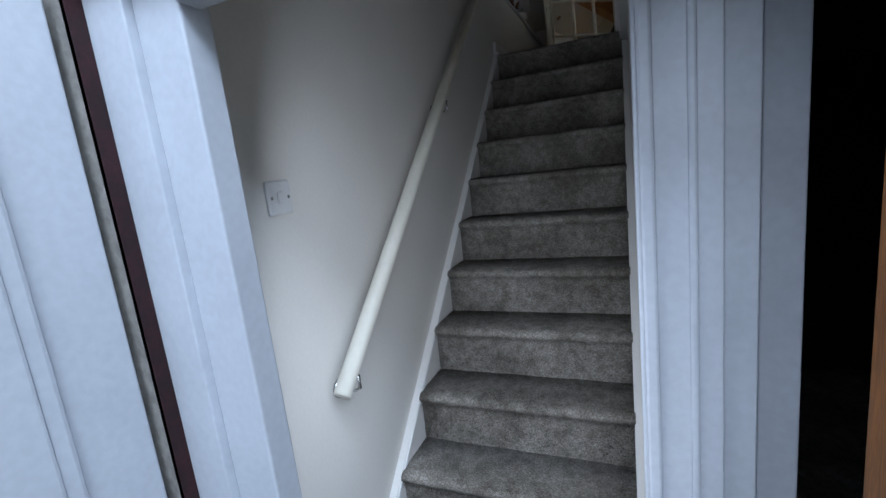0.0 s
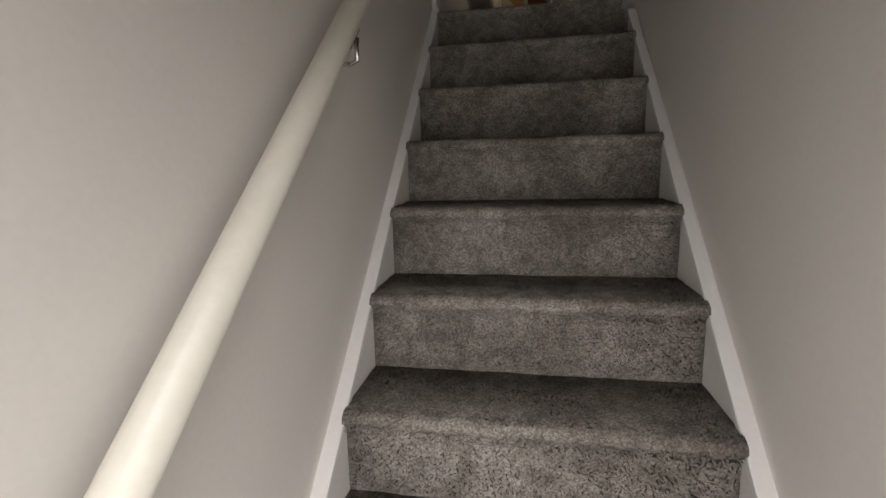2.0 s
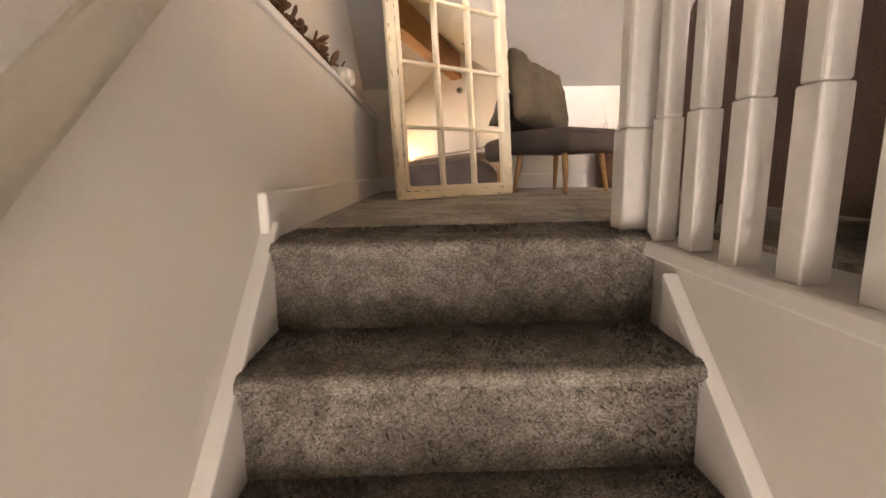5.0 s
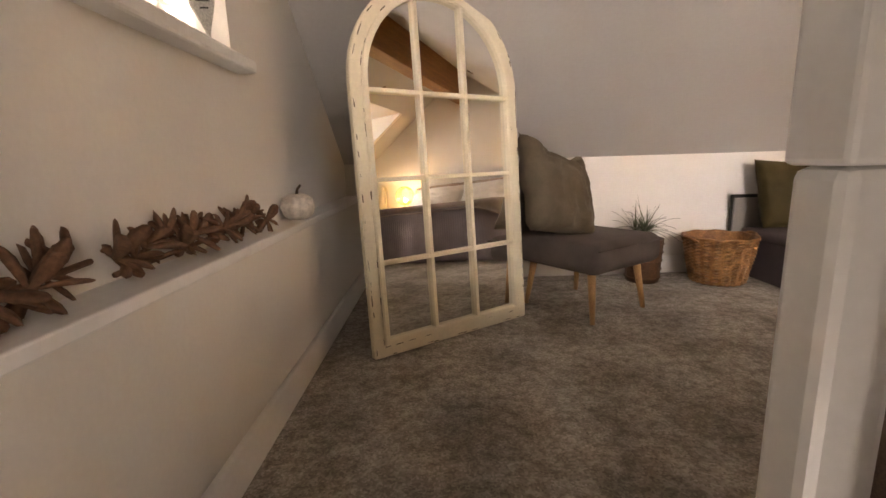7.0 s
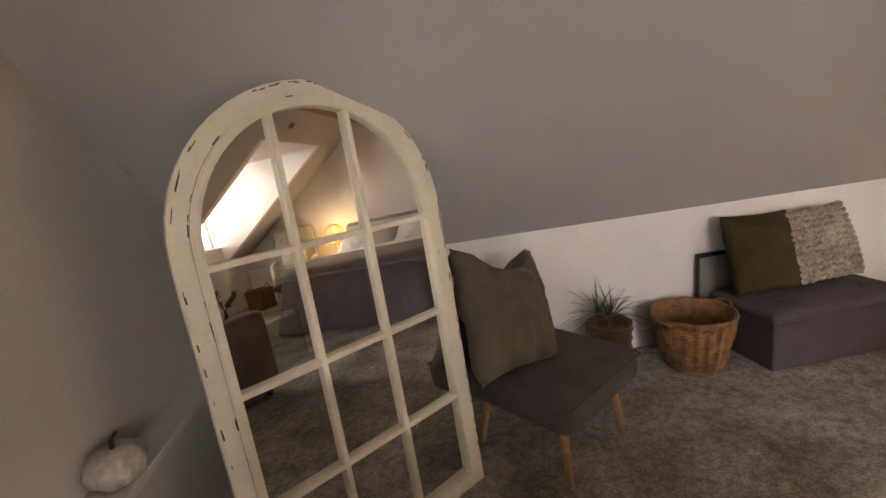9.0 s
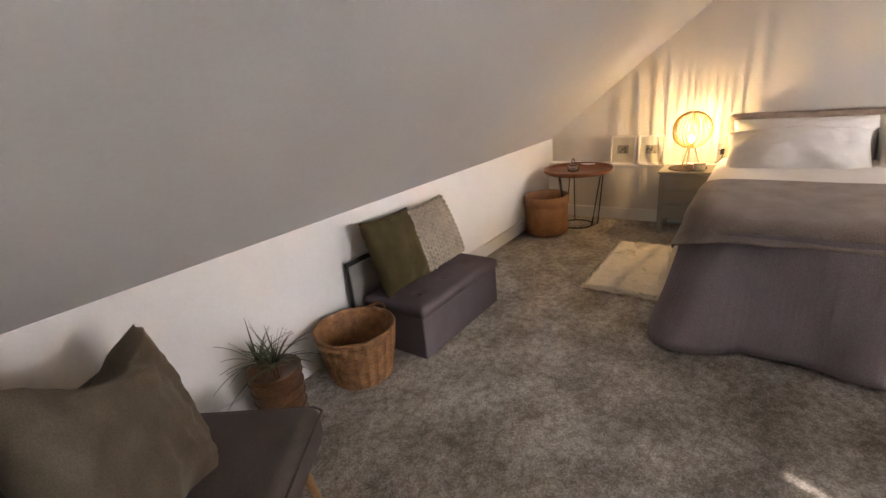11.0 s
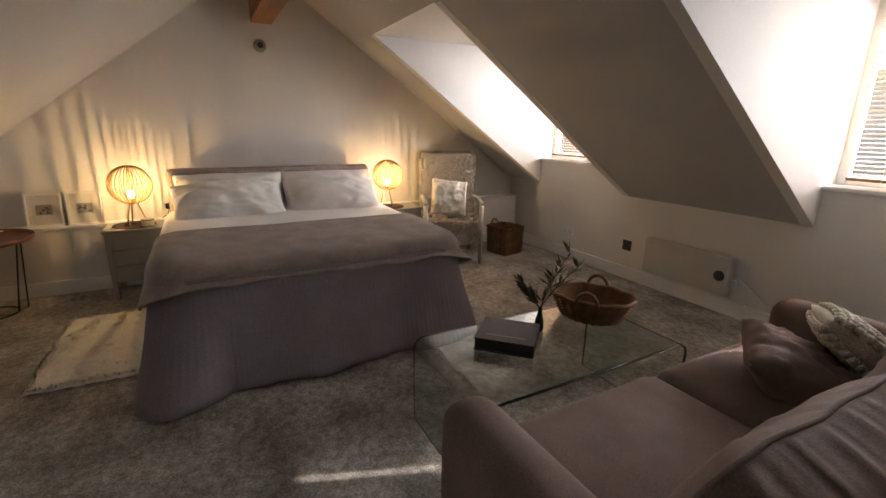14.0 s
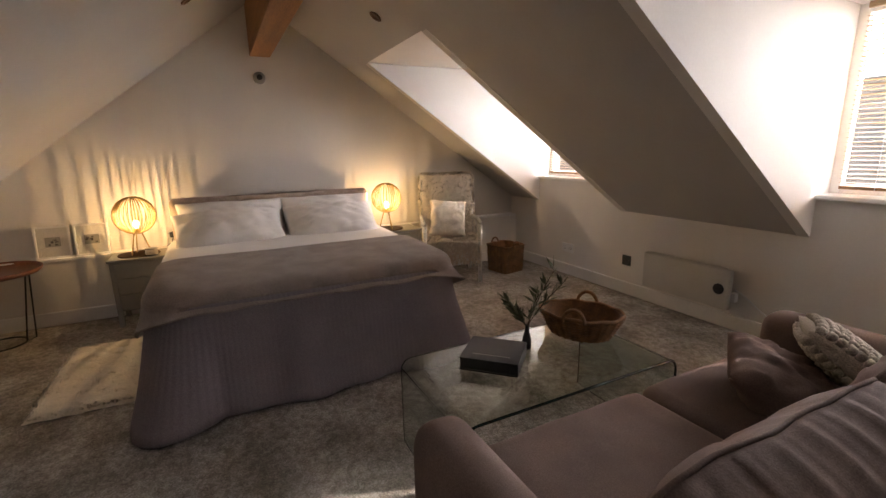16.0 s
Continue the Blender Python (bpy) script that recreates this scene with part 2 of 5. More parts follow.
def box(name, lo, hi, material, bevel=0.0, parent=None, m=None, seg=2, smooth=False):
    bm = bmesh.new()
    add_box(bm, lo, hi, bevel, seg)
    return obj(name, bm, material, parent, smooth, m)


def add_tube(bm, pts, r, n=8, closed=False):
    """A tube along points; r: one radius or one for each point."""
    pts = [Vector(p) for p in pts]
    rs = r if isinstance(r, (list, tuple)) else [r] * len(pts)
    rings = []
    up = Vector((0.13, 0.21, 0.97))
    for i, p in enumerate(pts):
        a = pts[i - 1] if (i or closed) else p
        b = pts[(i + 1) % len(pts)] if (i < len(pts) - 1 or closed) else p
        d = (b - a).normalized()
        s = d.cross(up)
        if s.length < 0.05:
            s = d.cross(Vector((1, 0, 0)))
        s.normalize()
        w = s.cross(d)
        rings.append([bm.verts.new(p + rs[i] * (math.cos(2 * math.pi * k / n) * s + math.sin(2 * math.pi * k / n) * w)) for k in range(n)])
    last = len(rings) if closed else len(rings) - 1
    for i in range(last):
        A, B = rings[i], rings[(i + 1) % len(rings)]
        for k in range(n):
            bm.faces.new((A[k], A[(k + 1) % n], B[(k + 1) % n], B[k]))
    if not closed:
        bm.faces.new(rings[0][::-1])
        bm.faces.new(rings[-1])


def tube(name, pts, r, material, parent=None, n=8, closed=False, m=None):
    bm = bmesh.new()
    add_tube(bm, pts, r, n, closed)
    return obj(name, bm, material, parent, True, m)


def add_lathe(bm, prof, n=40, wob=None):
    rings = []
    for j, (r, z) in enumerate(prof):
        ring = []
        for k in range(n):
            a = 2 * math.pi * k / n
            rr = r + (wob(a, j) if wob else 0)
            ring.append(bm.verts.new((rr * math.cos(a), rr * math.sin(a), z)))
        rings.append(ring)
    for A, B in zip(rings, rings[1:]):
        for k in range(n):
            bm.faces.new((A[k], A[(k + 1) % n], B[(k + 1) % n], B[k]))
    return rings


def lathe(name, prof, material, parent=None, n=40, cap=True, m=None, wob=None):
    bm = bmesh.new()
    rings = add_lathe(bm, prof, n, wob)
    if cap:
        if prof[0][0] > 1e-4:
            bm.faces.new(rings[0][::-1])
        if prof[-1][0] > 1e-4:
            bm.faces.new(rings[-1])
    bmesh.ops.remove_doubles(bm, verts=bm.verts[:], dist=1e-5)
    return obj(name, bm, material, parent, True, m)


def prism(name, outline, axis, a, b, material, parent=None, kind="structure", label="", category=""):
    """A slab of a flat outline between two places on an axis."""
    bm = bmesh.new()
    def at(p, v):
        return {"x": (v, p[0], p[1]), "y": (p[0], v, p[1]), "z": (p[0], p[1], v)}[axis]
    A = [bm.verts.new(at(p, a)) for p in outline]
    B = [bm.verts.new(at(p, b)) for p in outline]
    bm.faces.new(A)
    bm.faces.new(B[::-1])
    for i in range(len(A)):
        j = (i + 1) % len(A)
        bm.faces.new((A[i], B[i], B[j], A[j]))
    ob = obj(name, bm, material, parent)
    return tagged(ob, label, category, kind=kind) if not parent else ob


def add_pillow(bm, w, h, t, seed, wrinkle=0.012, n=28, power=0.38, ears=0.05, chop=0.0):
    """A cushion standing in its own x, z plane, thick in y."""
    def p(u, v, s):
        k = (max(0.0, (1 - u * u)) * max(0.0, (1 - v * v))) ** power
        pull = 1 - ears * (1 - abs(u) ** 2) * abs(v) ** 3
        pull2 = 1 - ears * (1 - abs(v) ** 2) * abs(u) ** 3
        q = Vector((u * w / 2 * pull2, s * t / 2 * k, v * h / 2 * pull))
        f = noise.fractal(Vector((u * 2.2, v * 2.2, s * 3 + seed)), 0.8, 2.0, 3)
        q.y += wrinkle * f * s * min(1, k * 1.6)
        q.z -= chop * max(0.0, v) ** 2 * (1 - u * u) ** 2
        return q
    grids = []
    for s in (-1, 1):
        g = [[bm.verts.new(p(2 * i / n - 1, 2 * j / n - 1, s)) for j in range(n + 1)] for i in range(n + 1)]
        grids.append(g)
        for i in range(n):
            for j in range(n):
                bm.faces.new((g[i][j], g[i + 1][j], g[i + 1][j + 1], g[i][j + 1]))
    bmesh.ops.remove_doubles(bm, verts=bm.verts[:], dist=1e-4)


def pillow(name, w, h, t, material, m, seed=0, label="", category="cushion", group="", parent=None, **kw):
    bm = bmesh.new()
    add_pillow(bm, w, h, t, seed, **kw)
    ob = obj(name, bm, material, parent, True, m)
    return tagged(ob, label, category, group) if not parent else ob


def knit(name, w, h, t, material, m, seed, label):
    """A chunky hand-knitted cushion: fat stitches in rows."""
    bm = bmesh.new()
    add_pillow(bm, w, h, t, seed, wrinkle=0.004, n=18)
    rnd = random.Random(seed)
    nu, nv = 9, 12
    for s in (-1, 1):
        for i in range(nu):
            for j in range(nv):
                for side in (-1, 1):
                    u, v = (i + 0.5) / nu * 2 - 1, (j + 0.5) / nv * 2 - 1
                    u, v = u * 0.94, v * 0.94
                    k = ((1 - u * u) * (1 - v * v)) ** 0.38
                    c = Vector((u * w / 2, s * t / 2 * k, v * h / 2))
                    r = bmesh.ops.create_icosphere(bm, subdivisions=1, radius=1)
                    mm = Matrix.Translation(c + Vector((side * w / nu * 0.24, 0, rnd.uniform(-0.003, 0.003)))) @ Euler((0, side * 0.6, 0)).to_matrix().to_4x4() @ Matrix.Diagonal((w / nu * 0.30, 0.016, h / nv * 0.72, 1))
                    bmesh.ops.transform(bm, matrix=mm, verts=r["verts"])
    ob = obj(name, bm, material, None, True, m)
    return tagged(ob, label, "cushion")


def fluff(name, patches, length, count, material, parent, seed, droop=0.3, kind=""):
    """Locks of fur on patches (origin, side, side, normal)."""
    rnd = random.Random(seed)
    bm = bmesh.new()
    ns = []
    for o, a, b, n in patches:
        o, a, b, n = Vector(o), Vector(a), Vector(b), Vector(n).normalized()
        area = a.cross(b).length
        for _ in range(int(count * area)):
            u, v = rnd.random(), rnd.random()
            p = o + u * a + v * b
            d = (n + 0.7 * Vector((rnd.uniform(-1, 1), rnd.uniform(-1, 1), rnd.uniform(-1, 1) - droop))).normalized()
            s = d.cross(Vector((rnd.uniform(-1, 1), rnd.uniform(-1, 1), rnd.uniform(-1, 1)))).normalized() * length * 0.16
            l = length * rnd.uniform(0.6, 1.2)
            q = p + d * l * 0.6 + Vector((0, 0, -droop * l * 0.15))
            e = p + d * l + Vector((0, 0, -droop * l * 0.5))
            v0, v1, v2, v3, v4 = [bm.verts.new(x) for x in (p - s, p + s, q + s * 0.7, q - s * 0.7, e)]
            bm.faces.new((v0, v1, v2, v3))
            bm.faces.new((v3, v2, v4))
            nn = (n * 1.4 + d).normalized()
            ns += [nn] * 5
    ob = obj(name, bm, material, parent, True)
    ob.data.normals_split_custom_set_from_vertices(ns)
    ob["kind"] = "stuff"
    return ob


def basket(name, m, r0, r1, h, material, label, oval=1.0, handles=True, rows=14, seed=1, ring=False, across="x", square=0.0):
    """A woven basket: plaited wall, rolled rim, base and two handles."""
    e = tagged(empty(name, m), label, "basket")
    n = 132
    def sq(a):
        return (abs(math.cos(a)) ** square + abs(math.sin(a)) ** square) ** (-1 / square) if square else 1.0
    def wob(a, j):
        return (r0 + r1) / 2 * (sq(a) - 1) + 0.0050 * math.sin(a * 22 + math.pi * (j % 2)) + 0.004 * noise.noise(Vector((math.cos(a), math.sin(a), seed + j * 0.1)))
    prof = []
    for j in range(rows * 2 + 1):
        f = j / (rows * 2)
        prof.append((r0 + (r1 - r0) * f ** 0.8 + 0.0035 * (1 if j % 2 else -1), 0.006 + f * (h - 0.006)))
    bm = bmesh.new()
    rings = add_lathe(bm, prof, n, wob)
    bm.faces.new(rings[0][::-1])
    inner = [(max(r - 0.012, 0.01), z) for r, z in prof[::4][::-1]]
    inner[-1] = (inner[-1][0], 0.02)
    rr = add_lathe(bm, inner, n, lambda a, j: (r0 + r1) / 2 * (sq(a) - 1))
    bm.faces.new(rr[-1])
    for A, B in zip([rings[-1]], [rr[0]]):
        for k in range(n):
            bm.faces.new((A[k], A[(k + 1) % n], B[(k + 1) % n], B[k]))
    bmesh.ops.transform(bm, matrix=Matrix.Diagonal((1, oval, 1, 1)), verts=bm.verts[:])
    obj("woven_wall", bm, material, e, False)
    rim = [((r1 * sq(a) - 0.004) * math.cos(a), (r1 * sq(a) - 0.004) * oval * math.sin(a), h + 0.003 * math.sin(9 * a)) for a in [2 * math.pi * k / 48 for k in range(48)]]
    tube("rim", rim, 0.009, material, e, 8, True)
    if handles:
        for s in (-1, 1):
            pts = []
            for k in range(13):
                a = math.pi * k / 12
                if ring:
                    q = (s * (r1 + 0.002), 0.046 * math.cos(a), h - 0.01 + 0.060 * math.sin(a))
                else:
                    q = (s * (r1 + 0.035 * math.sin(a)), 0.05 * math.cos(a), h - 0.012 + 0.02 * math.sin(a))
                pts.append(q if across == "x" else (q[1], q[0] * oval, q[2]))
            tube("handle", pts, 0.008, material, e, 8)
    return e


def fit_text(name, text, size, m, material, parent):
    """Lettering of the built-in font, as a mesh."""
    c = bpy.data.curves.new(name, "FONT")
    c.body, c.size, c.extrude, c.align_x = text, size, 0.0004, "CENTER"
    t = new(name, c)
    me = bpy.data.meshes.new_from_object(t.evaluated_get(bpy.context.evaluated_depsgraph_get()))
    bpy.data.objects.remove(t)
    me.materials.append(material)
    ob = new(name, me)
    ob.parent, ob.matrix_basis = parent, m
    return ob


# ---- large structure ----
YN, YS, RY, RZ = 2.37, -2.38, 0.15, 2.43
KN, KS = 0.715, 0.69
XW, XE = 0.0, 4.88
XWU, XEU = -0.09, 4.98
GN, GS = (RZ - KN) / (YN - RY), (RZ - KS) / (RY - YS)
STEP, GO, W0, W1 = 0.20, 0.2145, 0.03, 0.83


def s_slope(y):
    return KS + GS * (y - YS)


def n_slope(y):
    return KN + GN * (YN - y)


# floors
tagged(box("floor", (0.96, YS - 0.3, -0.25), (XEU + 0.1, YN + 0.2, 0), M_CARPET), "mottled grey cut-pile carpet over the whole loft room", "floor", kind="structure")
tagged(box("floor_landing", (-0.1, 0.03, -0.25), (0.96, YN + 0.2, 0), M_CARPET), "grey carpet on the landing at the head of the stairs", "floor", kind="structure")
tagged(box("floor_hall", (-0.4, -4.2, -2.6), (2.4, 0.6, -2.4), M_STAIR), "dark carpet at the foot of the stairs", "floor", kind="structure")
tagged(box("ground", (-400, -400, -2.9), (400, 400, -2.62), M_GROUND), "gravelly ground outside the house", "ground", kind="structure")

# west gable: thick lower wall with a ledge, thinner wall with a window above it
LEDGE = 0.53
tagged(box("wall_west", (-0.35, -2.60, -2.6), (XW, YN + 0.2, LEDGE - 0.025), M_WALL), "off-white painted wall along the stairs", "wall", kind="structure")
tagged(box("ledge_west", (-0.35, -2.6, LEDGE - 0.025), (XW + 0.012, YN + 0.02, LEDGE), M_GLOSS, 0.004), "white painted ledge on the lower gable wall", "ledge", kind="structure")
WY0, WY1, WZ0, WZ1 = 0.12, 1.01, 1.01, 1.66


def gable(name, x0, x1, hole=None):
    parts = []
    low = LEDGE if name.endswith("west") else 0.5
    if hole:
        a, b, c, d = hole
        outs = [[(YS - 0.3, low), (a, low), (a, s_slope(a) + 0.08), (YS - 0.3, s_slope(YS) + 0.08)],
                [(a, low), (b, low), (b, c), (a, c)],
                [(a, d), (b, d), (b, n_slope(b) + 0.08), (a, n_slope(a) + 0.08)],
                [(b, low), (YN + 0.2, low), (YN + 0.2, KN + 0.05), (b, n_slope(b) + 0.08)]]
    else:
        outs = [[(YS - 0.3, low), (YN + 0.2, low), (YN + 0.2, KN + 0.05), (RY, RZ + 0.1), (YS - 0.3, KS + 0.05)]]
    bm = bmesh.new()
    for o in outs:
        A = [bm.verts.new((x0, *p)) for p in o]
        B = [bm.verts.new((x1, *p)) for p in o]
        bm.faces.new(A)
        bm.faces.new(B[::-1])
        for i in range(len(A)):
            j = (i + 1) % len(A)
            bm.faces.new((A[i], B[i], B[j], A[j]))
    return tagged(obj(name, bm, M_WALL), "off-white painted gable wall", "wall", kind="structure")


gable("wall_gable_west", -0.35, XWU, (WY0, WY1, WZ0, WZ1))
gable("wall_gable_east", XEU, XEU + 0.2)
tagged(box("wall_east", (XE, YS - 0.2, -0.02), (XEU + 0.2, YN + 0.2, 0.475), M_WALL), "off-white wall behind the bed", "wall", kind="structure")
tagged(box("ledge_east", (XE - 0.012, YS + 0.01, 0.475), (XEU + 0.1, YN - 0.01, 0.5), M_GLOSS, 0.004), "white painted ledge behind the bed", "ledge", kind="structure")

# knee walls and slopes
tagged(box("wall_north", (-0.3, YN, -0.02), (XEU + 0.1, YN + 0.2, KN), M_KNEE), "white knee wall under the sloping ceiling", "wall", kind="structure")
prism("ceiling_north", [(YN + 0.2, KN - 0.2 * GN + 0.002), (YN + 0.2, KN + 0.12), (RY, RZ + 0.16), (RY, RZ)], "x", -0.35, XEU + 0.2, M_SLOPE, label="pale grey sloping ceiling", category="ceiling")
D1 = (3.43, 4.49)
D2 = (1.03, 2.09)
DZ = 1.91
DY = RY - (RZ - DZ) / GS
DW = -2.58
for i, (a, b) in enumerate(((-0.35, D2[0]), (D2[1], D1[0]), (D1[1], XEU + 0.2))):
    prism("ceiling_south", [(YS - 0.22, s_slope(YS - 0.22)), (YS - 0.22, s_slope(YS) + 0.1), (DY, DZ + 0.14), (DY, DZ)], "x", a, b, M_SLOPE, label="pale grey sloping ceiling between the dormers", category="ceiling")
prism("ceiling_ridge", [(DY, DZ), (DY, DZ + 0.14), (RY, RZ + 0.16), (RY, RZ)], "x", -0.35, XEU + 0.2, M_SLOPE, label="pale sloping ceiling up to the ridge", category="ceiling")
tagged(box("wall_south", (0.96, DW, -0.3), (XEU + 0.1, YS, KS), M_WALL), "off-white knee wall under the dormers", "wall", kind="structure")
tagged(box("wall_south_stair", (-0.35, DW - 0.06, -0.30), (0.96, YS, KS), M_WALL), "off-white wall over the foot of the stairs", "wall", kind="structure")


def window(name, lo, hi, y, parent=None):
    """A white casement in a plane y: frame, mullion, panes and sill."""
    e = tagged(empty(name, pose(0, 0, 0)), "white plastic casement window", "window", kind="structure")
    x0, z0, x1, z1 = lo[0], lo[1], hi[0], hi[1]
    bm = bmesh.new()
    for a, b in (((x0, y - 0.05, z0), (x0 + 0.05, y, z1)), ((x1 - 0.05, y - 0.05, z0), (x1, y, z1)), ((x0 + 0.05, y - 0.05, z0), (x1 - 0.05, y, z0 + 0.05)), ((x0 + 0.05, y - 0.05, z1 - 0.05), (x1 - 0.05, y, z1)), (((x0 + x1) / 2 - 0.03, y - 0.045, z0 + 0.05), ((x0 + x1) / 2 + 0.03, y - 0.005, z1 - 0.05))):
        add_box(bm, a, b, 0.005)
    obj("frame", bm, M_GLOSS, e)
    for a, b in ((x0 + 0.05, (x0 + x1) / 2 - 0.03), ((x0 + x1) / 2 + 0.03, x1 - 0.05)):
        p = box("pane", (a, y - 0.03, z0 + 0.05), (b, y - 0.024, z1 - 0.05), M_GLASS, 0, e)
        p.visible_shadow = False
    return e


def blind(name, x0, x1, y, z0, z1, tilt, slat_mat, label, m=None, step=0.024, depth=0.030):
    """A lowered venetian blind: head rail, slats, bottom rail, cords."""
    e = tagged(empty(name, m if m is not None else pose(0, 0, 0)), label, "blind")
    box("head_rail", (x0, y - 0.02, z1 - 0.03), (x1, y + 0.02, z1), slat_mat, 0.003, e)
    box("bottom_rail", (x0, y - 0.015, z0), (x1, y + 0.015, z0 + 0.018), M_SLATW, 0.003, e)
    first = None
    n = int((z1 - 0.04 - z0 - 0.02) / step)
    for i in range(n):
        mm = pose((x0 + x1) / 2, y, z0 + 0.034 + i * step, tilt + random.uniform(-2, 2))
        if first is None:
            h = (x1 - x0) / 2
            bm = bmesh.new()
            prof = [(-depth / 2, -0.002), (0, 0.0012), (depth / 2, -0.002)]
            A = [[bm.verts.new((s * h, py, pz + d)) for py, pz in prof] for s in (-1, 1) for d in (0, 0.0018)]
            for a, b in ((A[0], A[2]), (A[1], A[3])):
                for k in range(2):
                    bm.faces.new((a[k], a[k + 1], b[k + 1], b[k]))
            for k in (0, 2):
                bm.faces.new((A[0][k], A[1][k], A[3][k], A[2][k]))
            first = obj("slat", bm, slat_mat, e, False, mm)
        else:
            o = new("slat", first.data)
            o.parent, o.matrix_basis = e, mm
    for f in (0.18, 0.82):
        x = x0 + f * (x1 - x0)
        tube("cord", [(x, y + 0.018, z0), (x, y + 0.018, z1 - 0.02)], 0.0015, M_PLAST, e, 5)
    return e


# dormers
for i, (a, b) in enumerate((D2, D1)):
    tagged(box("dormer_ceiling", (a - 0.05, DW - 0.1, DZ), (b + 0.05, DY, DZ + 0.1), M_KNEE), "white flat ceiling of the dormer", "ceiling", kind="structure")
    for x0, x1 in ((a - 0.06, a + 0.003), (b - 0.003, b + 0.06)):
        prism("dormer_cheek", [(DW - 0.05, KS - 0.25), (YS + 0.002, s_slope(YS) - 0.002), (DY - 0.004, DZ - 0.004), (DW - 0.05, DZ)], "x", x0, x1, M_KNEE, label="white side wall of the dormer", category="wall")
    tagged(box("wall_dormer", (a, DW, KS), (b, YS, 0.905), M_WALL), "off-white wall under the dormer window", "wall", kind="structure")
    tagged(box("window_sill", (a + 0.006, DW + 0.03, 0.905), (b - 0.006, YS + 0.035, 0.93), M_GLOSS, 0.006), "white painted window sill", "sill", kind="structure")
    window("window_%d" % (i + 1), (a + 0.002, 0.93), (b - 0.002, DZ - 0.002), DW + 0.07)
    mid = a + 0.125
    blind("venetian_blind", a + 0.05, mid - 0.007, DW + 0.11, 0.96, DZ - 0.01, 6, M_SLAT, "lowered pale wooden venetian blind in the dormer window", None, 0.024, 0.031)
    blind("venetian_blind", mid + 0.007, b - 0.062, DW + 0.11, 0.96, DZ - 0.01, 6, M_SLAT, "lowered pale wooden venetian blind in the dormer window", None, 0.024, 0.031)

# west window
w = window("window_3", (WY0, WZ0), (WY1, WZ1), 0)
w.matrix_basis = Matrix.Translation((-0.27, 0, 0)) @ Matrix.Rotation(radians(90), 4, "Z") @ Matrix.Scale(-1, 4, Vector((0, 1, 0)))
blind("venetian_blind", WY0 + 0.03, WY1 - 0.03, 0, WZ0 + 0.05, WZ1, 16, M_SLATP, "half-open white venetian blind in the gable window", Matrix.Translation((-0.19, 0, 0)) @ Matrix.Rotation(radians(90), 4, "Z"))
tagged(box("window_sill_west", (-0.24, WY0 - 0.10, WZ0 - 0.035), (-0.035, WY1 + 0.035, WZ0), M_GLOSS, 0.008), "white painted sill under the gable window", "sill", kind="structure")

# ridge beam
tagged(box("ridge_beam", (0.3, 0.07, 1.99), (XEU + 0.05, 0.23, 2.52), M_BEAM, 0.008), "orange stained pine beam along the ridge", "beam", kind="structure")

# skirting boards
for lo, hi in (((0, 0.05, 0), (0.018, YN, 0.105)), ((0.018, YN - 0.018, 0), (XE, YN, 0.105)), ((XE - 0.018, YS, 0), (XE, YN - 0.018, 0.105)), ((0.96, YS, 0), (XE - 0.018, YS + 0.018, 0.105))):
    tagged(box("baseboard", lo, hi, M_GLOSS, 0.006), "white gloss skirting board", "skirting", kind="structure")

# stairs
STW = 0.86
tagged(box("wall_stair_east", (STW, -2.28, -2.6), (0.96, 0.16, -0.045), M_WALL), "off-white wall beside the stairs", "wall", kind="structure")
stairs = tagged(empty("stairs", pose(0, 0, 0)), "straight flight of carpeted stairs between walls", "stairs", kind="structure")
bm = bmesh.new()
NOSE = [(-0.004, -0.046), (-0.021, -0.038), (-0.030, -0.024), (-0.027, -0.011), (-0.014, -0.002), (0.008, 0.001)]
out = [(-0.012, -STEP), (-0.008, -0.06)] + NOSE + [(0.22, 0.0), (0.22, -STEP)]
n = 12
cols = [[bm.verts.new((W0 + (W1 - W0) * k / n, y + 0.012 + 0.003 * noise.noise(Vector((k * 0.7, y * 9, 0))), z + 0.003 * noise.noise(Vector((k * 0.5, y * 9, 5))))) for y, z in out] for k in range(n + 1)]
for A, B in zip(cols, cols[1:]):
    for i in range(len(out) - 1):
        bm.faces.new((A[i], A[i + 1], B[i + 1], B[i]))
bm.faces.new(cols[0])
bm.faces.new(cols[-1][::-1])
first = obj("step", bm, M_STAIR, stairs, True, pose(0, 0, 0.002))
for k in range(1, 12):
    o = new("step", first.data)
    o.parent, o.matrix_basis = stairs, pose(0, -k * GO, -k * STEP + 0.010)
fluff("carpet_pile", [((W0, 0.0, -STEP + 0.012), (W1 - W0, 0, 0), (0, 0.002, STEP - 0.06), (0, -1, 0.15)), ((W0, -0.008, -0.052), (W1 - W0, 0, 0), (0, -0.010, 0.030), (0, -1, -0.1)), ((W0, -0.016, -0.024), (W1 - W0, 0, 0), (0, 0.012, 0.020), (0, -0.8, 0.7)), ((W0, -0.004, -0.002), (W1 - W0, 0, 0), (0, 0.215, 0.002), (0, -0.15, 1))], 0.0065, 34000, M_STAIR, stairs, 41, 0.1)
pile = [o for o in stairs.children if o.name.startswith("carpet_pile")][0]
pile.matrix_basis = pose(0, 0, 0.002)
for k in range(1, 12):
    o = new("carpet_pile", pile.data)
    o.parent, o.matrix_basis = stairs, pose(0, -k * GO, -k * STEP + 0.010)
    o["kind"] = "stuff"
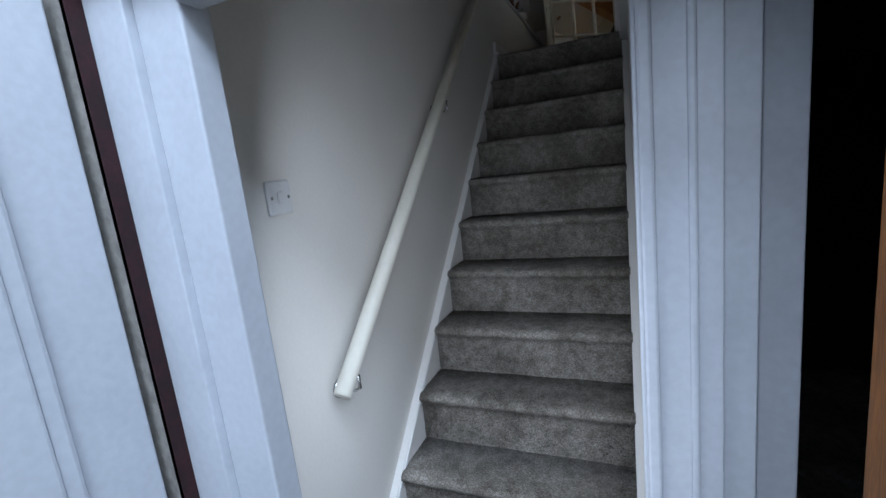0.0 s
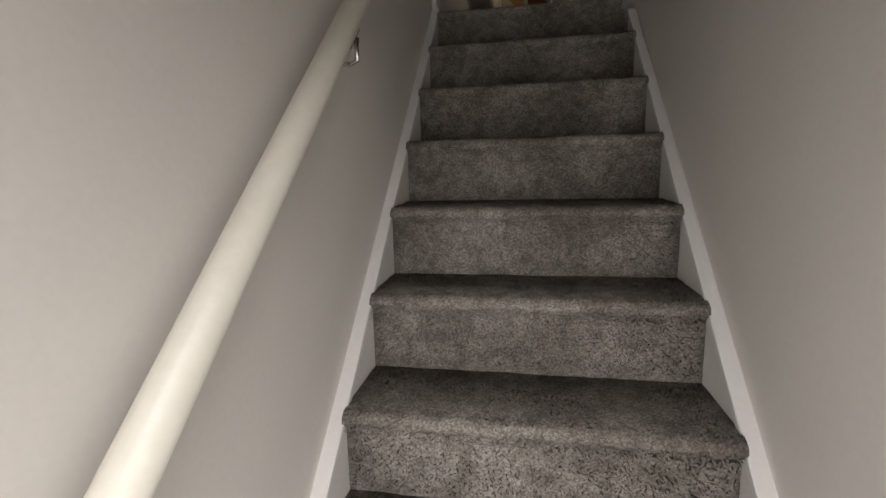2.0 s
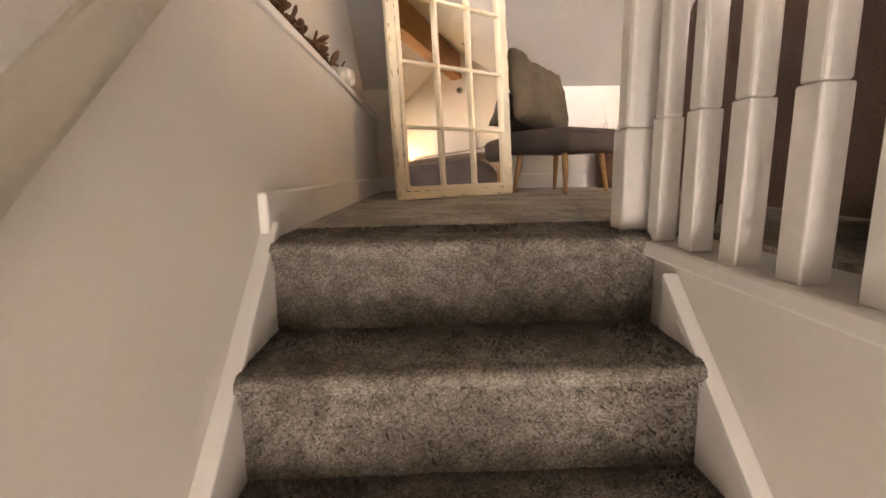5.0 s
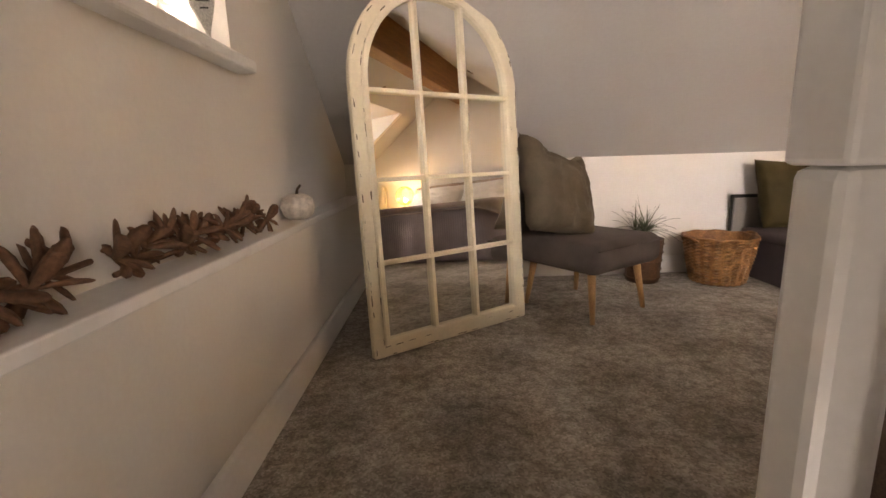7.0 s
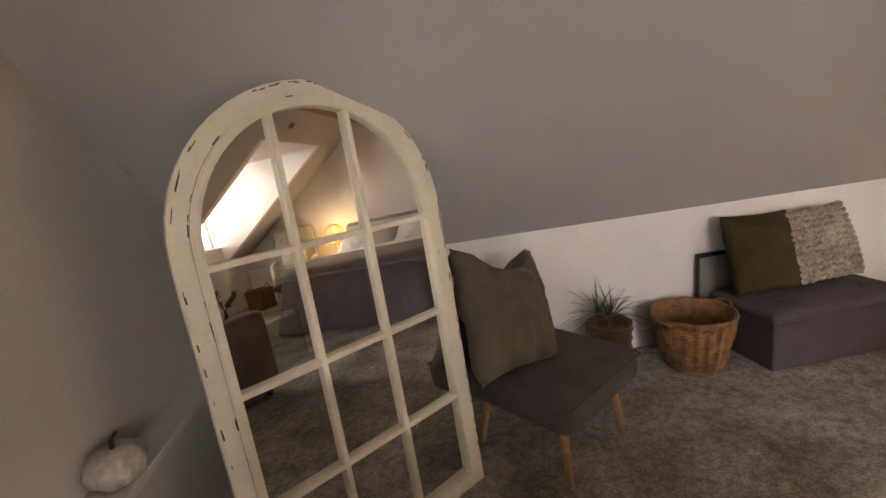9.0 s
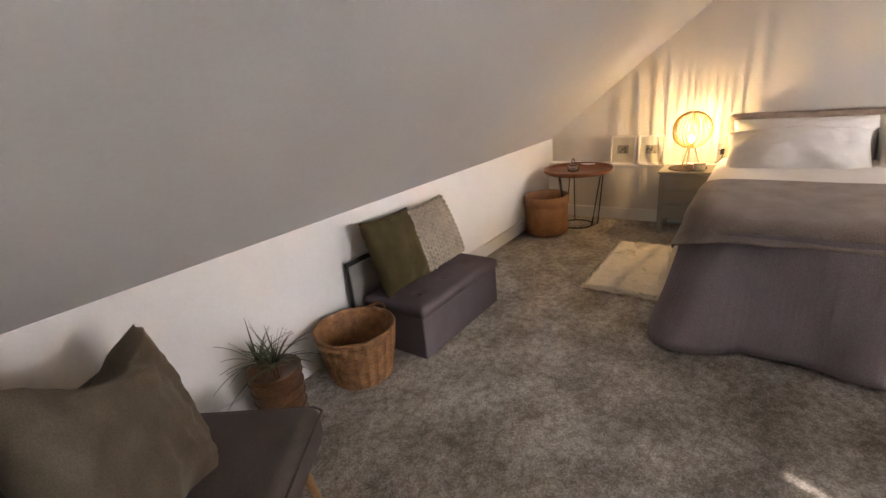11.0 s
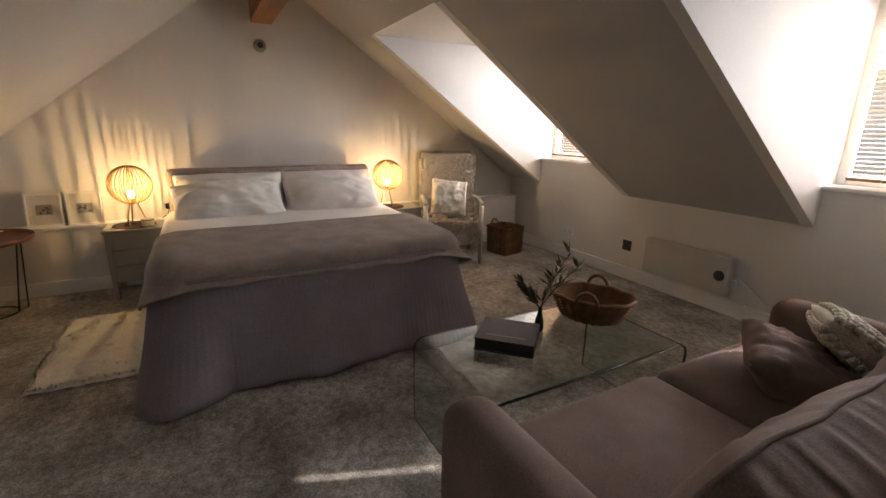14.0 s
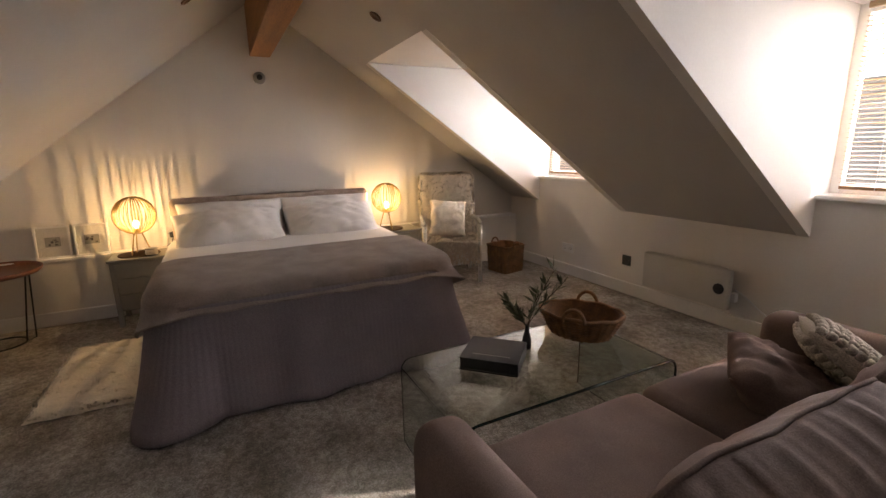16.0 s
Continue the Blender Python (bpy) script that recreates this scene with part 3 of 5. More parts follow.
for x0, x1, top in ((0.0, W0, 0.0), (W1, STW, -0.11)):
    y1 = 0.0 + top * GO / STEP
    prism("string_board", [(y1 + 0.05, top + 0.035), (-12 * GO + 0.1, -12 * STEP + 0.105), (-12 * GO + 0.1, -12 * STEP), (-11 * GO, -12 * STEP), (y1 + 0.05, top - 0.24)], "x", x0, x1, M_KNEE, stairs)
    d = Vector((0, GO, STEP)).normalized()
    bm = bmesh.new()
    add_box(bm, (x0 - 0.0, 0, -0.012), (x1 + (0.004 if x0 == 0 else 0), 1, 0.006), 0.003)
    L = math.hypot(12 * GO, 12 * STEP) * (1 if x0 == 0 else 0.955)
    ang = math.degrees(math.atan2(STEP, GO))
    mm = pose(0, y1 + 0.05, top + 0.038) @ pose(0, 0, 0, ang + 180) @ Matrix.Diagonal((1, L, -1, 1))
    if x0 > 0:
        mm = Matrix.Translation((-0.004, 0, 0)) @ mm
    obj("string_cap", bm, M_GLOSS, stairs, False, mm)
tagged(box("stair_nib", (0.0, 0.02, 0), (0.022, 0.055, 0.105), M_GLOSS, 0.006), "white end block of the landing skirting", "skirting", kind="structure")

# handrail on the wall
rail = tagged(empty("handrail", pose(0, 0, 0)), "cream painted round handrail on chrome brackets", "handrail")
R0, R1 = Vector((0.060, -2.235, -1.315)), Vector((0.058, -0.35, 0.385))
tube("rail", [R0, R0 + (R1 - R0) * 0.5, R1], 0.026, mat("cream_gloss", (0.76, 0.73, 0.64), 0.35, 0.04, 5, 60, 0.05, 0.001, fine_var=0.02), rail, 20)
RD = (R1 - R0).normalized()
for f in (0.035, 0.553):
    p = R0 + (R1 - R0) * f
    bm = bmesh.new()
    add_tube(bm, [(0.001, p.y, p.z - 0.075), (0.007, p.y, p.z - 0.075), (0.012, p.y, p.z - 0.075)], [0.030, 0.030, 0.022], 20)
    add_tube(bm, [(0.008, p.y, p.z - 0.075), (0.055, p.y + 0.006, p.z - 0.082), (0.070, p.y + 0.010, p.z - 0.074), (0.072, p.y + 0.008, p.z - 0.030)], 0.0055, 10)
    q = p + Vector((0.004, 0.008, -0.028))
    add_tube(bm, [q - RD * 0.034, q + RD * 0.034], 0.0085, 8)
    obj("bracket", bm, M_CHROME, rail, True)

# balustrade
bal = tagged(empty("balustrade", pose(0, 0, 0)), "white painted balustrade with square balusters above the stairs", "balustrade")
box("base_rail", (0.815, YS, -0.045), (0.972, 0.051, -0.012), M_GLOSS, 0.006, bal)
box("handrail", (0.816, YS, 0.86), (0.886, 0.051, 0.905), M_GLOSS, 0.015, bal, None, 3)
bm = bmesh.new()
add_box(bm, (0.792, 0.05, 0.0), (0.870, 0.120, 0.225), 0.006)
add_box(bm, (0.796, 0.054, 0.225), (0.866, 0.116, 0.70), 0.012)
add_box(bm, (0.792, 0.05, 0.70), (0.870, 0.120, 0.93), 0.006)
add_box(bm, (0.782, 0.04, 0.93), (0.880, 0.130, 0.955), 0.01)
obj("newel_post", bm, M_GLOSS, bal)
bm = bmesh.new()
add_box(bm, (-0.021, -0.021, 0), (0.021, 0.021, 0.25), 0.003)
add_box(bm, (-0.0195, -0.0195, 0.25), (0.0195, 0.0195, 0.62), 0.006)
add_box(bm, (-0.021, -0.021, 0.62), (0.021, 0.021, 0.862), 0.003)
first = obj("baluster", bm, M_GLOSS, bal, False, pose(0.851, -0.010, -0.012))
for k in range(1, 19):
    o = new("baluster", first.data)
    o.parent, o.matrix_basis = bal, pose(0.851, -0.010 - 0.120 * k, -0.012)

# entrance and hall at the foot of the stairs
FY = -2.60
tagged(box("wall_entrance", (-0.75, FY - 0.06, -2.6), (-0.04, FY + 0.02, -0.25), M_BRICK), "outer wall beside the entrance", "wall", kind="structure")
tagged(box("wall_entrance_east", (1.25, FY - 0.06, -2.6), (2.4, FY + 0.02, -0.25), M_BRICK), "outer wall beside the entrance", "wall", kind="structure")
bm = bmesh.new()
add_box(bm, (-0.04, FY - 0.03, -2.4), (0.06, FY + 0.03, -0.32), 0.003)
add_box(bm, (0.06, FY - 0.012, -2.4), (0.170, FY + 0.05, -0.32), 0.004)
add_box(bm, (1.095, FY - 0.03, -2.4), (1.25, FY + 0.03, -0.32), 0.003)
add_box(bm, (0.170, FY - 0.02, -0.40), (1.095, FY + 0.03, -0.32), 0.003)
tagged(obj("door_frame_entrance", bm, M_FRAMEP), "white painted entrance door frame", "door frame", kind="structure")
bm = bmesh.new()
add_box(bm, (1.082, FY - 0.05, -2.4), (1.095, FY + 0.03, -0.32), 0.004)
tagged(obj("door_lining", bm, M_ORANGE), "orange bare wood edge with flaked white paint", "door frame", kind="structure")
tagged(box("lintel_entrance", (-0.04, FY - 0.06, -0.32), (1.25, FY + 0.02, -0.25), M_WALL), "white lintel over the entrance", "wall", kind="structure")
tagged(box("door_seal", (-0.050, FY - 0.060, -2.4), (-0.038, FY - 0.030, -0.32), M_RED), "dark red draught seal along the door frame", "seal", kind="structure")
d1 = tagged(empty("door_1", pose(-0.066, FY - 0.075, -2.39, 0, 0, -9)), "open white panelled entrance door", "door", kind="structure")
box("leaf", (-0.045, -0.80, 0), (0, 0, 2.05), M_FRAMEP, 0.004, d1)
for z0, z1 in ((0.2, 0.85), (1.0, 1.9)):
    for y0, y1 in ((-0.70, -0.46), (-0.36, -0.12)):
        bm = bmesh.new()
        add_box(bm, (-0.002, y0, z0), (0.014, y1, z1), 0.008)
        add_box(bm, (0.010, y0 + 0.03, z0 + 0.03), (0.020, y1 - 0.03, z1 - 0.03), 0.006)
        obj("panel", bm, M_FRAMEP, d1)
HY = -2.28
tagged(box("wall_hall", (0.96, HY, -2.6), (1.040, HY + 0.26, -0.25), M_WALL), "off-white wall beside the inner door", "wall", kind="structure")
bm = bmesh.new()
add_box(bm, (0.845, HY - 0.022, -2.4), (0.985, HY, -0.32), 0.003)
add_box(bm, (0.852, HY - 0.034, -2.4), (0.878, HY - 0.018, -0.32), 0.006)
add_box(bm, (0.930, HY - 0.030, -2.4), (0.945, HY - 0.018, -0.32), 0.005)
add_box(bm, (0.985, HY - 0.008, -2.4), (1.040, HY + 0.14, -0.32), 0.003)
add_box(bm, (1.046, HY + 0.02, -2.4), (1.112, HY + 0.255, -0.32), 0.003)
tagged(obj("door_frame_hall", bm, M_FRAMEP), "white moulded architrave of the inner door", "door frame", kind="structure")
d2 = tagged(empty("door_2", pose(1.115, HY + 0.262, -2.39, 0, 0, 77)), "white inner door standing open into a dark room", "door", kind="structure")
box("leaf", (0, -0.04, 0), (0.76, 0, 2.03), M_FRAMEP, 0.003, d2)
bm = bmesh.new()
add_tube(bm, [(0.70, -0.04, 1.02), (0.70, -0.10, 1.02), (0.60, -0.105, 1.02)], 0.009, 10)
add_box(bm, (0.675, -0.046, 0.94), (0.725, -0.04, 1.10), 0.002)
obj("lever_handle", bm, M_CHROME, d2, True)
# the unlit room behind the inner door, its shade put into near-black colour
M_DARK = mat("unlit_room_shade", (0.05, 0.048, 0.045), 0.9)
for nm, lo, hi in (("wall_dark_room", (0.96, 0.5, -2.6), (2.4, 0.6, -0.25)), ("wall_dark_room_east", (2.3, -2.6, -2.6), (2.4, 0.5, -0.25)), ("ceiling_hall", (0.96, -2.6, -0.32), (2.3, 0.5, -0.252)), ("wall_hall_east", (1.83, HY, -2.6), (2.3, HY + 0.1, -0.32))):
    tagged(box(nm, lo, hi, M_DARK), "surface of the unlit room, its shade put into a dark colour", "wall", kind="structure")
tagged(box("ceiling_hall_back", (-0.35, DW - 0.06, -0.25), (0.96, DW, -0.2), M_WALL), "white soffit over the entrance", "ceiling", kind="structure")

# closing wall under the landing; yard wall added to keep sun off the entrance
tagged(box("wall_under_stairs", (0.0, 0.0, -2.6), (0.86, 0.1, -0.25), M_WALL), "plain wall closing the space under the landing", "wall", kind="structure")
tagged(box("wall_sun_block", (-8, -7.0, -2.62), (9, -6.6, 2.2), M_BRICK), "plain rendered wall added across the yard to block the sun", "wall", kind="structure")


def tree(m, height, seed, label):
    """A garden tree: tapered trunk, limbs and a loose crown of leaves."""
    e = tagged(empty("tree", m), label, "tree", "trees outside")
    rnd = random.Random(seed)
    bm, lf = bmesh.new(), bmesh.new()
    add_tube(bm, [(0, 0, 0), (0.05, 0.02, height * 0.3), (-0.03, 0.06, height * 0.6), (0, 0, height * 0.9)], [0.16, 0.12, 0.08, 0.02], 10)
    for k in range(16):
        a, z = rnd.uniform(0, 6.28), height * rnd.uniform(0.25, 0.8)
        l = rnd.uniform(0.9, 1.7) * (1.15 - 0.6 * z / height)
        tip = Vector((l * math.cos(a), l * math.sin(a), z + rnd.uniform(0.3, 0.9)))
        add_tube(bm, [(0, 0, z), tip * 0.5 + Vector((0, 0, z * 0.5 + 0.05)), tip], [0.05, 0.03, 0.01], 6)
        for _ in range(190):
            c = tip + Vector((rnd.gauss(0, 0.42), rnd.gauss(0, 0.42), rnd.gauss(0, 0.32)))
            d = Vector((rnd.uniform(-1, 1), rnd.uniform(-1, 1), rnd.uniform(-1, 0.6))).normalized()
            s_ = d.cross(Vector((rnd.random(), rnd.random(), rnd.random() + 0.1))).normalized()
            l2 = rnd.uniform(0.07, 0.13)
            v = [lf.verts.new(c + q) for q in (Vector((0, 0, 0)), d * l2 * 0.5 + s_ * l2 * 0.3, d * l2, d * l2 * 0.5 - s_ * l2 * 0.3)]
            lf.faces.new(v)
    obj("trunk", bm, M_BARK, e, True)
    o = obj("leaves", lf, M_TREE, e)
    o["kind"] = "stuff"
    return e


tree(pose(-5.2, 3.4, -2.62), 5.6, 3, "leafy green tree in the garden outside the gable")
tree(pose(-6.4, 6.6, -2.62), 6.4, 8, "leafy green tree in the garden outside the gable")

# ---- things: landing ----
def switch_plate(name, m, label, material, rocker=True, double=False, dark=False):
    e = tagged(empty(name, m), label, "switch" if rocker else "socket")
    w = 0.146 if double else 0.086
    box("plate", (-w / 2, -0.043, 0), (w / 2, 0.043, 0.009), material, 0.004, e)
    if rocker:
        box("rocker", (-0.010, -0.016, 0.007), (0.010, 0.016, 0.014), material, 0.003, e)
    else:
        for cx in ((-0.035, 0.035) if double else (0,)):
            bm = bmesh.new()
            for px, py in ((0, 0.010), (-0.011, -0.010), (0.011, -0.010)):
                add_box(bm, (cx + px - 0.003, py - 0.004, 0.0085), (cx + px + 0.003, py + 0.004, 0.0098))
            obj("slots", bm, M_BLACK, e)
    bm = bmesh.new()
    for s in (-1, 1):
        add_tube(bm, [(s * (w / 2 - 0.013), 0, 0.006), (s * (w / 2 - 0.013), 0, 0.0105)], 0.004, 10)
    obj("screws", bm, M_CHROME, e)
    return e


ON_W = Matrix(((0, 0, 1, 0), (1, 0, 0, 0), (0, 1, 0, 0), (0, 0, 0, 1)))
switch_plate("light_switch", pose(0.0, -2.285, -0.738) @ ON_W, "white plastic single light switch on the stair wall", M_PLAST)

# arched mirror leaning on the ceiling slope
MW, MH = 0.765, 1.375
ang = math.degrees(math.atan2(1.667 - 1.237, 0.85 - 0.217))
mir = tagged(empty("arched_mirror", pose(0.533, 1.440, 0.004, 0, 0, ang) @ pose(0, 0, 0, -3.7)), "tall arched window mirror with distressed cream frame", "mirror")


def arch(w, h, r=None, n=24):
    r = w / 2
    pts = [(-w / 2, 0), (w / 2, 0)]
    for k in range(n + 1):
        a = math.pi * k / n
        pts.append((w / 2 * math.cos(a), h - r + r * math.sin(a)))
    return pts


def arch_ring(w, h, t, z0, y0, y1, material, parent, name):
    A, B = arch(w, h), [(x, z) for x, z in arch(w - 2 * t, h - 2 * t)]
    B = [(x, z + t) for x, z in B]
    bm = bmesh.new()
    va = [[bm.verts.new((x, y, z + z0)) for x, z in A] for y in (y0, y1)]
    vb = [[bm.verts.new((x, y, z + z0)) for x, z in B] for y in (y0, y1)]
    n = len(A)
    for i in range(n):
        j = (i + 1) % n
        bm.faces.new((va[0][i], va[0][j], vb[0][j], vb[0][i]))
        bm.faces.new((va[1][i], vb[1][i], vb[1][j], va[1][j]))
        bm.faces.new((va[0][i], va[1][i], va[1][j], va[0][j]))
        bm.faces.new((vb[0][i], vb[0][j], vb[1][j], vb[1][i]))
    bmesh.ops.recalc_face_normals(bm, faces=bm.faces[:])
    bmesh.ops.bevel(bm, geom=[e for e in bm.edges if e.calc_face_angle(0) > 0.9], offset=0.004, segments=2, affect="EDGES")
    return obj(name, bm, material, parent)


arch_ring(MW, MH, 0.045, 0, 0, 0.032, M_CREAM, mir, "outer_frame")
arch_ring(MW - 0.086, MH - 0.086, 0.022, 0.043, -0.010, 0.028, M_CREAM, mir, "inner_frame")
bm = bmesh.new()
bm.faces.new([bm.verts.new((x, 0.014, z + 0.05)) for x, z in arch(MW - 0.10, MH - 0.10)])
obj("mirror_glass", bm, M_MIRROR, mir)
bm = bmesh.new()
bm.faces.new([bm.verts.new((x, 0.030, z + 0.02)) for x, z in arch(MW - 0.04, MH - 0.04)])
obj("back_board", bm, M_WORN, mir)
bm = bmesh.new()
for z in (0.352, 0.655, 0.965):
    add_box(bm, (-MW / 2 + 0.06, -0.004, z - 0.008), (MW / 2 - 0.06, 0.016, z + 0.008), 0.003)
for x in (-0.105, 0.105):
    top = MH - MW / 2 + math.sqrt((MW / 2 - 0.05) ** 2 - x * x) - 0.005
    add_box(bm, (x - 0.008, -0.005, 0.06), (x + 0.008, 0.015, top), 0.003)
obj("glazing_bars", bm, M_CREAM, mir)
bm = bmesh.new()
rnd = random.Random(4)
O = arch(MW - 0.05, MH - 0.05)
LEN = [(Vector(O[(i + 1) % len(O)]) - Vector(O[i])).length for i in range(len(O))]
for k in range(110):
    i = rnd.choices(range(len(O)), LEN)[0]
    a, b = Vector(O[i]), Vector(O[(i + 1) % len(O)])
    p = a + (b - a) * rnd.random()
    d = (b - a).normalized()
    l, wd = rnd.uniform(0.006, 0.020), rnd.uniform(0.0008, 0.0024)
    off = rnd.choice((-0.017, -0.017, 0.016)) + rnd.uniform(-0.002, 0.002)
    nn = Vector((-d.y, d.x))
    c = p + nn * off + Vector((0, 0.025))
    q = [c - d * l - nn * wd, c + d * l * 0.8 - nn * wd * 0.6, c + d * l + nn * wd, c - d * l * 0.7 + nn * wd * 0.8]
    bm.faces.new([bm.verts.new((v.x, -0.0012 - 0.0001 * (k % 3), v.y)) for v in q])
ch = obj("paint_chips", bm, M_WORN, mir)
ch["kind"] = "stuff"

# dried flower garland, pumpkin and wooden heart
def dried_spray(m, length, seed):
    e = tagged(empty("dried_flower_spray", m), "spray of brown dried flowers lying on the ledge", "dried flowers")
    rnd = random.Random(seed)
    tube("stem", [(0, 0, 0.02), (0.01, length * 0.5, 0.035), (0, length, 0.05)], 0.005, M_DRIED, e, 6)
    bm = bmesh.new()
    for k in range(13):
        f = (k + 0.6 * rnd.random()) / 13
        c = Vector((rnd.uniform(-0.025, 0.02), f * length, 0.045 + rnd.uniform(-0.01, 0.02)))
        for _ in range(9):
            d = Vector((rnd.uniform(-1, 1), rnd.uniform(-0.5, 1.1), rnd.uniform(-0.5, 1.2))).normalized()
            sd = d.cross(Vector((rnd.random(), rnd.random(), rnd.random() + 0.1))).normalized()
            up = d.cross(sd)
            l, wd = rnd.uniform(0.045, 0.075), rnd.uniform(0.010, 0.016)
            rings = []
            for g, q in ((0.0, 0.35), (0.35, 0.8), (0.7, 1.0), (0.92, 0.7), (1.0, 0.2)):
                cc = c + d * l * g + up * 0.012 * g * g
                rings.append([bm.verts.new((max(v.x, -0.033), v.y, max(v.z, 0.003))) for v in (cc + sd * wd * q, cc + up * wd * 0.45 * q, cc - sd * wd * q, cc - up * wd * 0.45 * q)])
            for A, B in zip(rings, rings[1:]):
                for e4 in range(4):
                    bm.faces.new((A[e4], A[(e4 + 1) % 4], B[(e4 + 1) % 4], B[e4]))
            bm.faces.new(rings[-1])
    h = obj("flower_heads", bm, M_DRIED, e, True)
    h["kind"] = "stuff"
    return e


dried_spray(pose(-0.055, 0.40, LEDGE, 0, 0, -2), 0.58, 3)
dried_spray(pose(-0.065, -0.18, LEDGE, 0, 0, 0), 0.55, 9)
pk = tagged(empty("small_pumpkin", pose(-0.028, 1.26, LEDGE) @ Matrix.Scale(1.5, 4)), "small pale ornamental pumpkin on the ledge", "ornament")
lathe("body", [(0.0, 0.006), (0.022, 0.001), (0.036, 0.012), (0.042, 0.03), (0.036, 0.05), (0.018, 0.060), (0.0, 0.056)], M_WAX, pk, 40, False, None, lambda a, j: -0.0035 * abs(math.sin(4 * a)) if 0 < j < 6 else 0)
tube("stalk", [(0, 0, 0.055), (0.002, 0.002, 0.070), (0.010, 0.004, 0.080)], [0.004, 0.003, 0.0025], M_WORN, pk, 6)
hb = tagged(empty("hanging_heart", pose(-0.10, 0.895, WZ0 + 0.115, 8, -14, 62)), "white wooden heart hanging by the blind", "ornament")
bm = bmesh.new()
pts = []
for k in range(40):
    t = 2 * math.pi * k / 40
    pts.append((0.0033 * 16 * math.sin(t) ** 3 * 0.75, 0.0056 * (13 * math.cos(t) - 5 * math.cos(2 * t) - 2 * math.cos(3 * t) - math.cos(4 * t))))
A, B = [bm.verts.new((x, -0.004, z)) for x, z in pts], [bm.verts.new((x, 0.004, z)) for x, z in pts]
bm.faces.new(A)
bm.faces.new(B[::-1])
for i in range(40):
    bm.faces.new((A[i], A[(i + 1) % 40], B[(i + 1) % 40], B[i]))
obj("heart", bm, M_PAPER, hb)
bm = bmesh.new()
for z, l in ((0.03, 0.016), (0.012, 0.024), (-0.004, 0.020), (-0.02, 0.012)):
    add_box(bm, (-l, -0.0055, z - 0.002), (l, -0.0042, z + 0.002))
obj("writing", bm, M_INK, hb)
tube("string", [(0, 0, 0.055), (0, 0.002, 0.20), (0, 0.0, 0.30)], 0.001, M_PAPER, hb, 5)
for z in (0.20, 0.13):
    lathe("wooden_bead", [(0, -0.02), (0.012, -0.016), (0.014, 0), (0.012, 0.016), (0, 0.02)], M_SLATW, hb, 12, False, pose(0.0, 0, z))


# ---- accent chair ----
ca = math.degrees(math.atan2(1.739 - 1.533, 1.454 - 1.149))
chair = tagged(empty("accent_chair", pose(1.153, 1.802, 0, 0, 0, ca)), "grey velvet cocktail chair on tapered beech legs", "chair")
bm = bmesh.new()
add_box(bm, (-0.25, -0.26, 0.225), (0.25, 0.24, 0.36), 0.045, 4)
for v in bm.verts:
    if v.co.z > 0.3:
        v.co.z += 0.02 * (1 - (v.co.x / 0.26) ** 2) * (1 - (v.co.y / 0.27) ** 2)
        v.co.z += 0.004 * noise.noise(v.co * 9)
obj("seat", bm, M_GREYV, chair, True)
tube("piping", [(-0.235, -0.262, 0.335), (0.235, -0.262, 0.335), (0.252, -0.23, 0.335), (0.252, 0.20, 0.335)], 0.004, M_GREYV, chair, 6)
bm = bmesh.new()
add_box(bm, (-0.235, 0.0, 0.0), (0.235, 0.085, 0.32), 0.04, 4)
obj("backrest", bm, M_GREYV, chair, True, pose(0, 0.17, 0.30, -12))
for sx, sy in ((-0.185, -0.20), (0.185, -0.20), (-0.185, 0.18), (0.185, 0.18)):
    tube("leg", [(sx * 1.02, sy * 1.05, 0.0), (sx * 0.88, sy * 0.88, 0.24)], [0.011, 0.019], M_OAK, chair, 12)
pillow("cushion", 0.47, 0.47, 0.19, M_TAUPE, pose(1.025, 1.80, 0.565, -22, 14, ca + 4), 3, "taupe velvet cushion with a chopped top on the chair", ears=0.12, wrinkle=0.024, power=0.30, chop=0.08)


